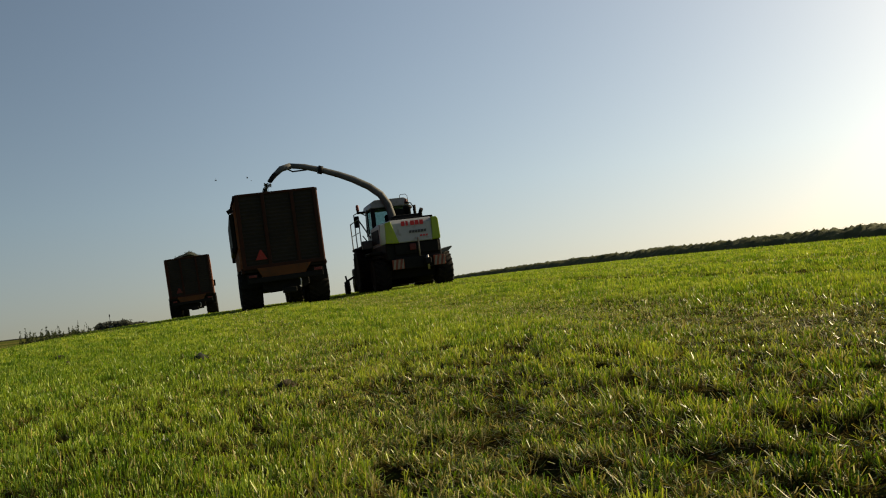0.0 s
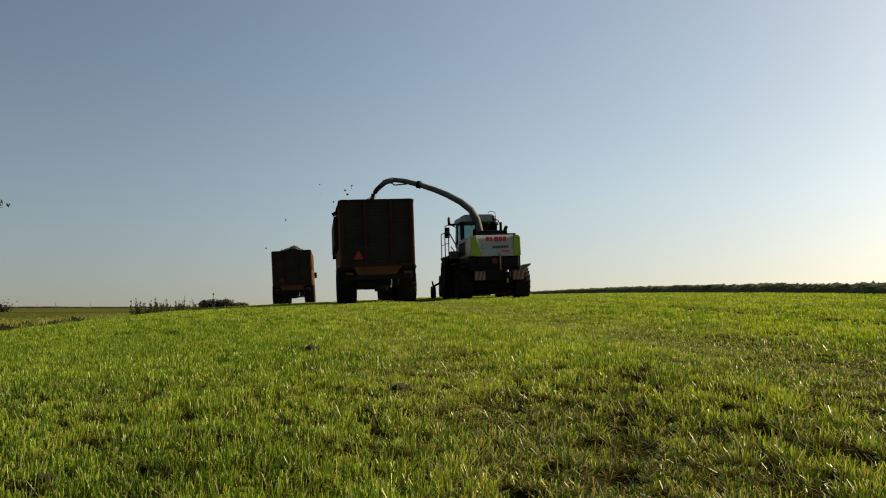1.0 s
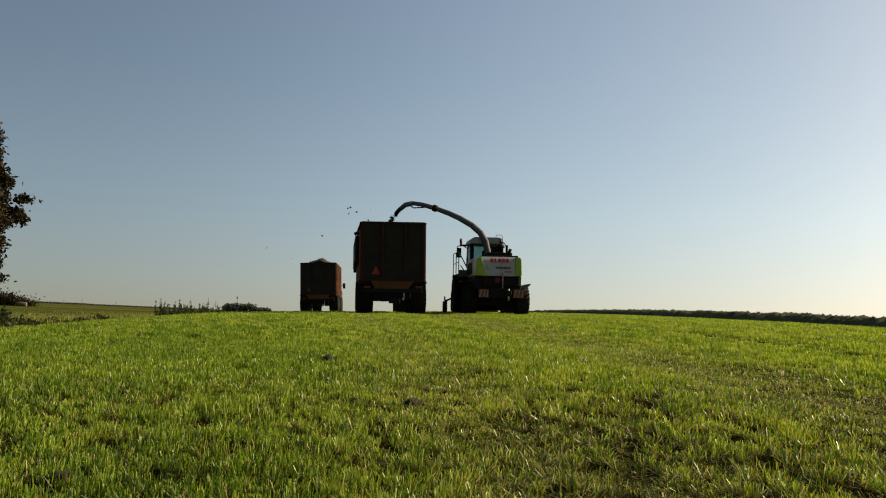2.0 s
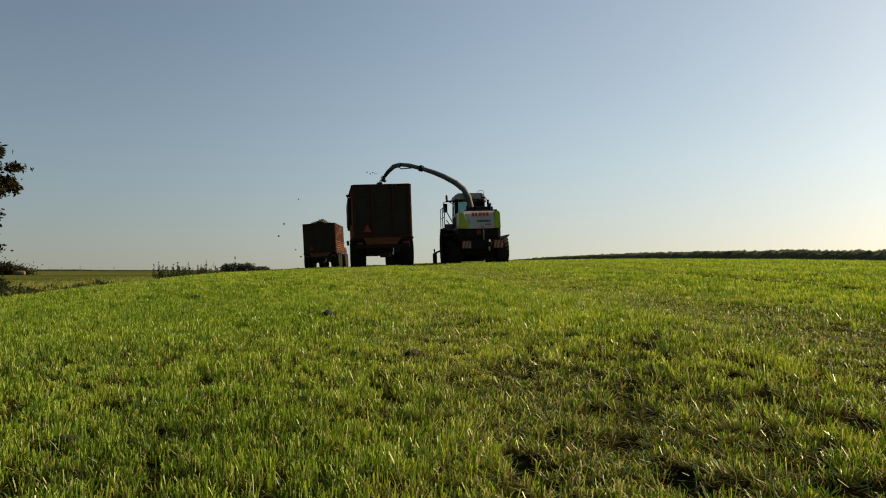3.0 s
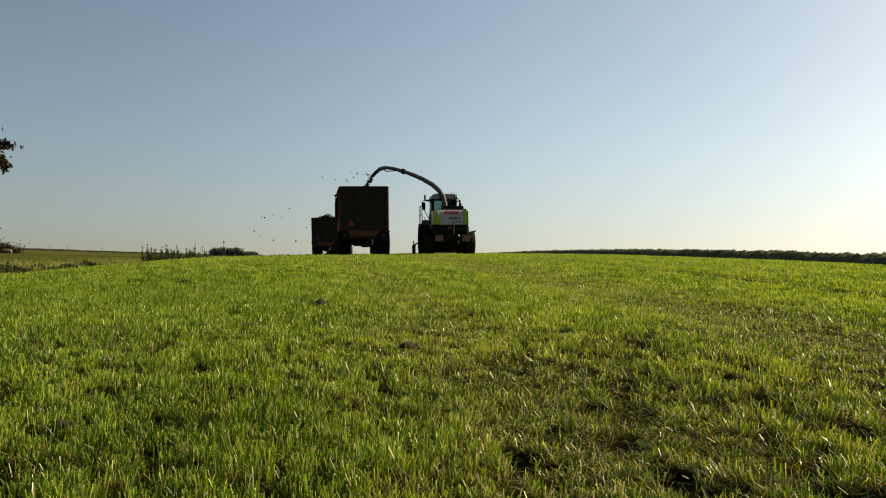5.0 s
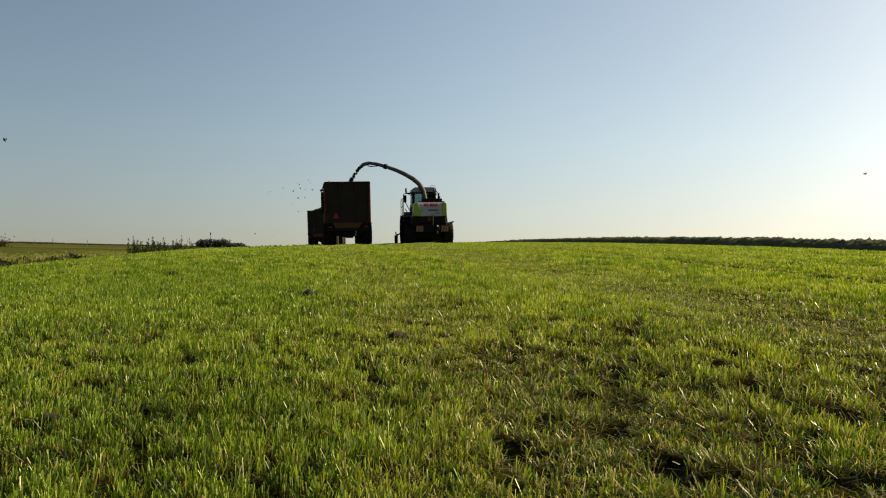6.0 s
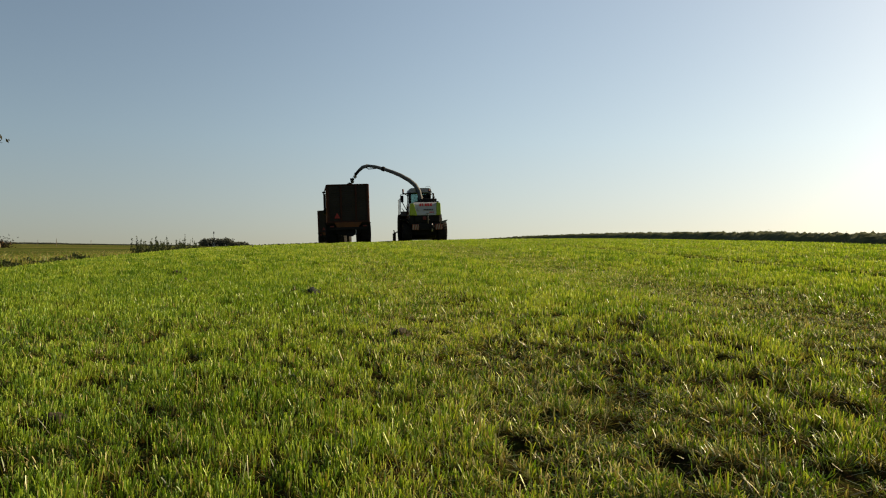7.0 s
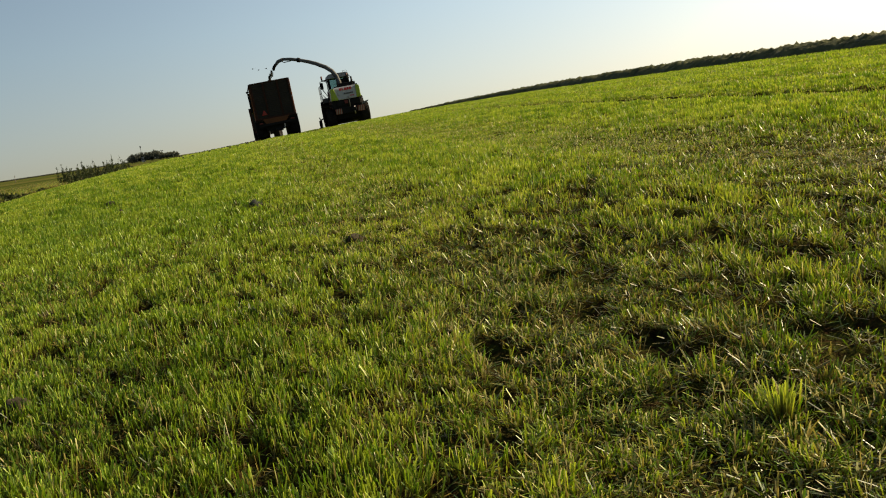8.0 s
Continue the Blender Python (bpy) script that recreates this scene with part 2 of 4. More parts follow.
BOARD = painted("orange_reflective_sheet", (0.15, 0.024, 0.008), (0.11, 0.02, 0.007), 0.5, dirty=0.3)
TRIANGLE = painted("red_triangle_sheet", (0.19, 0.009, 0.005), (0.15, 0.008, 0.005), 0.6, dirty=0.15, relief=0.02)
STRAW = painted("weathered_straw", (0.07, 0.055, 0.03), (0.11, 0.085, 0.045), 0.9, scale=6, relief=0.8)
CLAY = painted("dry_clod", (0.014, 0.0105, 0.004), (0.026, 0.019, 0.007), 0.95, scale=18, relief=0.9)


def glass_material():
    m, n, l, bs = material("cab_glass")
    bs.inputs["Base Color"].default_value = (0.30, 0.42, 0.42, 1)
    bs.inputs["Roughness"].default_value = 0.03
    bs.inputs["Transmission Weight"].default_value = 1.0
    bs.inputs["IOR"].default_value = 1.03
    return m


GLASS = glass_material()


# ---- building helpers ----
def mesh_of(name, bm, mats, flat=False):
    me = bpy.data.meshes.new(name)
    bm.normal_update()
    bm.to_mesh(me)
    bm.free()
    for m in (mats if isinstance(mats, (list, tuple)) else [mats]):
        me.materials.append(m)
    return me


def part(name, bm, mat, parent=None, label="", at=None):
    """Links a bmesh as one mesh object under a thing or a part."""
    ob = new(name, mesh_of(name, bm, mat))
    if parent is not None:
        ob.parent = parent
    if at is not None:
        ob.matrix_basis = at
    if label:
        ob["label"] = label
    return ob


def block(x0, x1, y0, y1, z0, z1, bevel=0.0, bm=None, m=None):
    """A bevelled box between those limits."""
    bm = bm or bmesh.new()
    mat = Matrix.Translation(((x0 + x1) / 2, (y0 + y1) / 2, (z0 + z1) / 2)) @ Matrix.Diagonal((x1 - x0, y1 - y0, z1 - z0, 1))
    r = bmesh.ops.create_cube(bm, size=1, matrix=(m @ mat) if m else mat)
    if bevel:
        es = list({e for v in r["verts"] for e in v.link_edges})
        bmesh.ops.bevel(bm, geom=es, offset=bevel, segments=2, affect="EDGES", profile=0.5)
    return bm


def prism(outline, y0, y1, bevel=0.0, bm=None, axis="y"):
    """An outline in x, z (or y, z for axis 'x') drawn out along the axis."""
    bm = bm or bmesh.new()
    f = (lambda a, b, c: (a, c, b)) if axis == "y" else (lambda a, b, c: (c, a, b))
    v0 = [bm.verts.new(f(a, b, y0)) for a, b in outline]
    v1 = [bm.verts.new(f(a, b, y1)) for a, b in outline]
    fs = [bm.faces.new(v0), bm.faces.new(v1[::-1])]
    for i in range(len(outline)):
        j = (i + 1) % len(outline)
        fs.append(bm.faces.new((v0[j], v0[i], v1[i], v1[j])))
    bmesh.ops.recalc_face_normals(bm, faces=fs)
    if bevel:
        es = list({e for fc in fs for e in fc.edges})
        bmesh.ops.bevel(bm, geom=es, offset=bevel, segments=2, affect="EDGES", profile=0.5)
    return bm


def tube(points, radius, sides=8, bm=None, flat=1.0, caps=True):
    """A tube swept along points; radius is a number or one for each point; flat squeezes it sideways."""
    bm = bm or bmesh.new()
    pts = [Vector(p) for p in points]
    rad = radius if isinstance(radius, (list, tuple)) else [radius] * len(pts)
    rings, up = [], None
    for i, p in enumerate(pts):
        d = (pts[min(i + 1, len(pts) - 1)] - pts[max(i - 1, 0)]).normalized()
        if up is None:
            up = Vector((0, 0, 1)) if abs(d.z) < 0.9 else Vector((0, 1, 0))
        side = d.cross(up).normalized()
        up = side.cross(d).normalized()
        rings.append([bm.verts.new(p + rad[i] * (math.cos(6.2832 * k / sides + 0.39) * side * flat + math.sin(6.2832 * k / sides + 0.39) * up)) for k in range(sides)])
    fs = []
    for a, b in zip(rings, rings[1:]):
        for k in range(sides):
            f = bm.faces.new((a[k], a[(k + 1) % sides], b[(k + 1) % sides], b[k]))
            f.smooth = sides > 6
            fs.append(f)
    if caps:
        fs += [bm.faces.new(rings[0][::-1]), bm.faces.new(rings[-1])]
    bmesh.ops.recalc_face_normals(bm, faces=fs)
    return bm


def lathe_x(profile, sides=36, bm=None):
    """A profile of (x, radius) turned about the x axis."""
    bm = bm or bmesh.new()
    rings = [[bm.verts.new((x, r * math.cos(6.2832 * k / sides), r * math.sin(6.2832 * k / sides))) for k in range(sides)] for x, r in profile]
    fs = []
    for a, b in zip(rings, rings[1:]):
        for k in range(sides):
            f = bm.faces.new((a[k], a[(k + 1) % sides], b[(k + 1) % sides], b[k]))
            f.smooth = True
            fs.append(f)
    fs += [bm.faces.new(rings[0][::-1]), bm.faces.new(rings[-1])]
    bmesh.ops.recalc_face_normals(bm, faces=fs)
    return bm


def wheel(parent, x, y, r, w, rim=RIM, lugs=20, label=""):
    """A farm wheel (hub, with tyre and rim under it) whose axle lies along x at height r."""
    out = 1 if x > 0 else -1
    h = part("wheel", lathe_x([(-0.1, 0.06), (-0.1, 0.14), (0.1, 0.14), (0.1, 0.06)], 12), BLACK, parent, label, pose(x, y, r))
    hw = w / 2
    t = lathe_x([(-hw * 0.86, r * 0.56), (-hw, r * 0.7), (-hw * 0.98, r * 0.86), (-hw * 0.8, r * 0.945), (0, r * 0.965), (hw * 0.8, r * 0.945), (hw * 0.98, r * 0.86), (hw, r * 0.7), (hw * 0.86, r * 0.56)])
    for k in range(lugs):
        for s in (-1, 1):
            a = 6.2832 * (k + (0.5 if s > 0 else 0)) / lugs
            m = Matrix.Rotation(a, 4, "X") @ pose(s * hw * 0.5, 0, r * 0.955, 0, 0, s * 38)
            block(-hw * 0.54, hw * 0.54, -0.025, 0.025, -0.03, r * 0.05, 0, t, m)
    part("tyre", t, RUBBER, h)
    part("rim", lathe_x([(-hw * 0.6, r * 0.5), (-hw * 0.6, r * 0.565), (hw * 0.6, r * 0.565), (hw * 0.6, r * 0.5), (out * hw * 0.25, r * 0.42), (out * hw * 0.2, r * 0.15)][:: 1], 24), rim, h)
    return h


def scatter_mesh(name, verts, quads, hue, up, mat, kind="stuff"):
    """One mesh of many small quads, with a hue and a height along the blade for every corner point."""
    me = bpy.data.meshes.new(name)
    nv, nq = len(verts), len(quads)
    me.vertices.add(nv)
    me.vertices.foreach_set("co", np.asarray(verts, np.float32).ravel())
    me.loops.add(nq * 4)
    me.loops.foreach_set("vertex_index", np.asarray(quads, np.int32).ravel())
    me.polygons.add(nq)
    me.polygons.foreach_set("loop_start", np.arange(0, nq * 4, 4, dtype=np.int32))
    me.update(calc_edges=True)
    for key, v in (("hue", hue), ("up", up)):
        a = me.attributes.new(key, "FLOAT", "POINT")
        a.data.foreach_set("value", np.asarray(v, np.float32).ravel())
    me.materials.append(mat)
    return me


def blades(p, height, width, lean, turn, hue, segs, rng, tip=0.7, bend=0.25):
    """Arrays for flat blades standing at the points p: vertices, quads, hue, up."""
    n = len(p)
    face = rng.uniform(0, 6.2832, n)
    sx, sy = np.cos(face), np.sin(face)
    lx, ly = np.cos(turn) * np.sin(lean), np.sin(turn) * np.sin(lean)
    lz = np.cos(lean)
    rows = []
    for k in range(segs + 1):
        u = k / segs
        w = width * (1 - (1 - tip) * u) / 2
        c = p + (height * u)[:, None] * np.stack([lx * (1 + bend * u), ly * (1 + bend * u), lz * (1 - 0.3 * bend * u)], 1)
        off = np.stack([sx * w, sy * w, np.zeros(n)], 1)
        rows += [c - off, c + off]
    v = np.stack(rows, 1)
    m = 2 * (segs + 1)
    base = (np.arange(n) * m)[:, None]
    q = np.concatenate([base + np.array([[2 * k, 2 * k + 1, 2 * k + 3, 2 * k + 2]]) for k in range(segs)], 1).reshape(-1, 4)
    up = np.tile(np.repeat(np.arange(segs + 1) / segs, 2), n)
    return v.reshape(-1, 3), q, np.repeat(hue, m), up


def joined(chunks):
    v, q, h, u, o = [], [], [], [], 0
    for a, b, c, d in chunks:
        v.append(a), q.append(b + o), h.append(c), u.append(d)
        o += len(a)
    return np.concatenate(v), np.concatenate(q), np.concatenate(h), np.concatenate(u)


# ---- ground: one sheet to the horizon ----
def ground_sheet():
    def steps(*runs):
        out = []
        for a, b, s in runs:
            out += list(np.arange(a, b, s))
        return np.array(out + [runs[-1][1]])
    xs = steps((-4200, -400, 400), (-400, -60, 30), (-60, -24, 3), (-24, -15, 0.35), (-15, -3, 0.8), (-3, -1.5, 0.16), (-1.5, 2.6, 0.05), (2.6, 8, 0.16), (8, 26, 0.8), (26, 60, 4), (60, 400, 30), (400, 4200, 400))
    ys = steps((-4200, -400, 400), (-400, -20, 30), (-20, 0, 1.5), (0, 1.2, 0.16), (1.2, 4.6, 0.05), (4.6, 14, 0.16), (14, 40, 0.7), (40, 130, 2), (130, 400, 15), (400, 4800, 250))
    gx, gy = np.meshgrid(xs, ys)
    gz = land(gx, gy)
    near = ((gx > -3) & (gx < 8) & (gy > 0) & (gy < 14))
    gz = gz + np.where(near, micro(gx, gy) - dug(gx, gy), 0) - (0.045 * worn(gx, gy) + 0.05 * rut(gx, gy)) * ((gx > EDGE) & (gy < 70) & (gy > -20))
    nx, ny = len(xs), len(ys)
    me = bpy.data.meshes.new("ground")
    idx = np.arange(nx * ny).reshape(ny, nx)
    quads = np.stack([idx[:-1, :-1], idx[:-1, 1:], idx[1:, 1:], idx[1:, :-1]], -1).reshape(-1, 4)
    me.vertices.add(nx * ny)
    me.vertices.foreach_set("co", np.stack([gx, gy, gz], -1).astype(np.float32).ravel())
    me.loops.add(len(quads) * 4)
    me.loops.foreach_set("vertex_index", quads.astype(np.int32).ravel())
    me.polygons.add(len(quads))
    me.polygons.foreach_set("loop_start", np.arange(0, len(quads) * 4, 4, dtype=np.int32))
    me.materials.append(SOIL), me.materials.append(MEADOW), me.materials.append(TURF)
    cx = gx[:-1, :-1].ravel()
    cy = gy[:-1, :-1].ravel()
    rough = (cx < EDGE - 0.3) | (cy > 250) | (cx > 150)
    fray = wave(cx, cy, 2, 6) + 0.8 * wave(cx, cy, 0.7, 16)
    bare = (np.hypot(cx, cy) < 11 + 2 * fray) & (cx > -0.75 * cy - 1 - 0.5 * fray) & (cx < 1.35 * cy + 1 + 0.5 * fray) & (cy > -0.3 + 0.4 * fray)
    bare |= rut(cx, cy) > 0.3
    me.polygons.foreach_set("material_index", np.where(rough, 1, np.where(bare, 0, 2)).astype(np.int32))
    me.polygons.foreach_set("use_smooth", np.ones(len(quads), bool))
    me.update(calc_edges=True)
    tagged(new("ground", me), "mown grass field rising in a low dome, with flat meadow beyond a ditch", "ground", kind="structure")


ground_sheet()


def stubble():
    rng = np.random.RandomState(11)
    chunks, far = [], []
    # reach, reach, blades to the square metre, blade width, sections
    for r0, r1, dens, w, segs, a0, a1 in ((0.9, 4, 15500, 0.0040, 2, -34, 52), (4, 6.5, 7900, 0.0052, 1, -32, 50), (6.5, 12, 3200, 0.0074, 1, -30, 48), (12, 22, 1020, 0.0118, 1, -30, 48),
                                          (22, 42, 230, 0.02, 1, -30, 46), (42, 78, 80, 0.036, 1, -30, 44), (0.3, 6, 1000, 0.02, 1, 48, 332), (6, 12, 320, 0.035, 1, 48, 332), (0.25, 1.0, 5000, 0.006, 1, -40, 60), (12, 40, 22, 0.03, 1, 46, 332)):
        area = radians(a1 - a0) / 2 * (r1 * r1 - r0 * r0)
        per = 20 if r1 < 7 else (14 if r1 < 23 else 6)
        n = int(area * dens / per)
        r = np.sqrt(rng.uniform(r0 * r0, r1 * r1, n)) * (1 + 0.07 * rng.normal(size=n))
        a = radians(90) - rng.uniform(radians(a0), radians(a1), n)
        cx, cy = r * np.cos(a), r * np.sin(a)
        keep = (cx > EDGE - 0.2) & (cx < 60)
        # drilled rows and bare gaps
        gap = gaps(cx, cy)
        wr = worn(cx, cy)
        keep &= rng.uniform(0, 1, n) > 0.85 * rut(cx, cy)
        keep &= rng.uniform(0, 1, n) < np.clip(0.95 + 0.5 * gap * (1 - 0.8 * wr) + 0.24 * smooth(0.2, -0.8, cx) - 0.14 * smooth(0.4, 1.4, cx) * smooth(6, 3.5, cy), 0.04, 1)
        cx, cy = cx[keep], cy[keep]
        n = len(cx)
        size = np.clip(1 + 0.25 * wave(cx, cy, 0.9, 9) + 0.22 * rng.normal(size=n), 0.5, 1.6)
        wr = worn(cx, cy)
        tone = 0.5 + 0.09 * wave(cx, cy, 2.6, 12) + 0.08 * wave(cx, 0.2 * cy, 0.6, 13) + 0.10 * wave(cx, cy, 0.55, 44) - 0.08 * wr + (0.10 if r1 < 23 else 0.05) * rng.normal(size=n)
        tone += 0.05 - 0.02 * smooth(-0.3, 0.8, cx) * smooth(14, 8, cy) - smooth(0.8, -0.7, cx) * (0.07 * smooth(30, 12, cy) + 0.17 * smooth(4.5, 2.5, cy)) - 0.17 * smooth(0.3, 1.2, cx) * smooth(5, 2.5, cy)
        rep = rng.poisson(per, n)
        i = np.repeat(np.arange(n), rep)
        m = len(i)
        spread = 0.021 if r1 < 7 else (0.035 if r1 < 23 else 0.14)
        dx, dy = rng.normal(size=m) * spread, rng.normal(size=m) * spread
        x, y = cx[i] + dx, cy[i] + dy
        if r1 < 7:
            ok = gaps(x, y) + 0.15 * rng.normal(size=m) > -0.8 + 0.3 * smooth(0.4, 1.3, x) * smooth(6, 3.5, y)
            x, y, i, dx, dy = x[ok], y[ok], i[ok], dx[ok], dy[ok]
            m = len(i)
        z = land(x, y) + np.where(r1 < 10, micro(x, y), 0) - 0.045 * wr[i] - 0.006
        h = 0.047 * size[i] * np.clip(1 + 0.22 * rng.normal(size=m), 0.35, 1.6) * (1 - 0.35 * wr[i])
        lean = np.abs(rng.normal(size=m)) * (0.25 + 0.7 * wr[i] + 0.22 * smooth(0.3, 1.2, x) * smooth(6, 4, y))
        flat = rng.uniform(0, 1, m) < 0.03 + 0.45 * wr[i] + 0.03 * smooth(0.3, 1.2, x) * smooth(6, 4, y)
        lean = np.where(flat, rng.uniform(1.0, 1.5, m), lean)
        turn = np.arctan2(dy, dx) + rng.normal(size=m) * 1.1
        hue = np.clip(tone[i] + (0.23 if r1 < 7 else 0.08 if r1 < 23 else 0.03) * rng.normal(size=m), 0, 0.77 - 0.2 * smooth(0.9, -0.4, x) * smooth(20, 8, y))
        # dry straws; the palest also paint in glints, most of all on worn strips
        dry = rng.uniform(0, 1, m) < (0.065 if r1 < 7 else 0.015) + 0.38 * wr[i] + 0.07 * smooth(0.2, 1.1, x) * smooth(5, 3, y) + 0.03 * smooth(-0.3, 0.8, x) * smooth(16, 8, y) + 0.10 * smooth(0.35, 0.9, wave(x, y, 0.4, 45)) * smooth(9, 5, y)
        hue = np.where(dry, np.where(rng.uniform(0, 1, m) < 0.7 - 0.4 * wr[i], rng.uniform(0.83, 0.9, m), rng.uniform(0.9, 1, m)), hue)
        hue = np.where(flat & (rng.uniform(0, 1, m) > wr[i]), hue * 0.8, hue)
        h = np.where(flat, h * 0.65, h)
        z = np.where(flat, z + 0.02, z)
        near = np.hypot(x, y) + 1.6 * rng.normal(size=m) < 9
        wd = w * rng.uniform(0.6, 1.4, m)
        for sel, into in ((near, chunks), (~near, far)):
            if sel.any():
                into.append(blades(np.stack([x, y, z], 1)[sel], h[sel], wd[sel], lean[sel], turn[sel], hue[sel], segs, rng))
    for r0, r1, dens, w in ((0.9, 4, 2600, 0.0042), (4, 7, 1500, 0.006)):
        n = int(radians(84) / 2 * (r1 * r1 - r0 * r0) * dens)
        r, a = np.sqrt(rng.uniform(r0 * r0, r1 * r1, n)), radians(90) - rng.uniform(radians(-33), radians(51), n)
        x, y = r * np.cos(a), r * np.sin(a)
        ok = gaps(x, y) > -0.9
        x, y = x[ok], y[ok]
        n = len(x)
        z = land(x, y) + micro(x, y) - 0.045 * worn(x, y) + rng.uniform(-0.002, 0.012, n)
        hue = np.where(rng.uniform(0, 1, n) < 0.4, rng.uniform(0.84, 0.89, n), rng.uniform(0.0, 0.25, n))
        chunks.append(blades(np.stack([x, y, z], 1), rng.uniform(0.02, 0.05, n), w * rng.uniform(0.6, 1.4, n), rng.uniform(0.7, 1.5, n), rng.uniform(0, 6.28, n), hue, 1, rng))
    # one lush bright tuft
    m = 64
    x, y = 1.02 + rng.normal(size=m) * 0.02, 1.93 + rng.normal(size=m) * 0.02
    chunks.append(blades(np.stack([x, y, land(x, y)], 1), rng.uniform(0.05, 0.085, m), rng.uniform(0.004, 0.007, m), np.abs(rng.normal(size=m)) * 0.35, np.arctan2(y - 1.93, x - 1.02), rng.uniform(0.62, 0.8, m), 2, rng))
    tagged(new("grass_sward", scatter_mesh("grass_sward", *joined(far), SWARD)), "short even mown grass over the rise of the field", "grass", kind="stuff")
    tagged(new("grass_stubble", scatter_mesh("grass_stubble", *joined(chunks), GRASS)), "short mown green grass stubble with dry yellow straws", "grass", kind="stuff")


stubble()


def windrow():
    """The raked swath of cut grass: a lumpy ridge with strands standing out of it."""
    rng = np.random.RandomState(5)
    ys = np.arange(-12, 118, 0.12)
    us = np.linspace(-1, 1, 19)
    Y, U = np.meshgrid(ys, us, indexing="ij")
    X = SWATH + 1.2 * U + 0.16 * wave(Y, U, 4, 31) + 0.25 * np.sin(Y * 0.13)
    top = 0.43 * (1 - np.abs(U) ** 3) * (1 + 0.12 * wave(Y, U * 0.6, 1.5, 32) + 0.16 * wave(Y, U * 1.2, 0.8, 33) + 0.13 * wave(Y, U * 1.2, 0.35, 35))
    Z = field(X, Y) - 0.03 + np.maximum(top, 0)
    idx = np.arange(Y.size).reshape(Y.shape)
    q = np.stack([idx[:-1, :-1], idx[:-1, 1:], idx[1:, 1:], idx[1:, :-1]], -1).reshape(-1, 4)
    core = (np.stack([X, Y, Z], -1).reshape(-1, 3), q, np.clip(0.3 + 0.2 * wave(X, Y, 0.8, 34), 0, 1).ravel(), np.zeros(Y.size))
    n = 46000
    k = rng.randint(0, Y.size, n)
    p = core[0][k] + rng.normal(size=(n, 3)) * (0.05, 0.08, 0.02)
    st = blades(p, rng.uniform(0.04, 0.10, n), rng.uniform(0.015, 0.04, n), rng.uniform(1.3, 1.9, n), rng.uniform(0, 6.28, n), np.clip(rng.normal(0.4, 0.3, n), 0, 1), 1, rng)
    tagged(new("windrow", scatter_mesh("windrow", *joined([core, st]), HAY)), "dark wilted cut grass raked into a long lumpy windrow", "windrow", kind="stuff")


windrow()


# ---- silage trailers ----
def empty(name, label, category, group=""):
    return tagged(new(name), label, category, group)


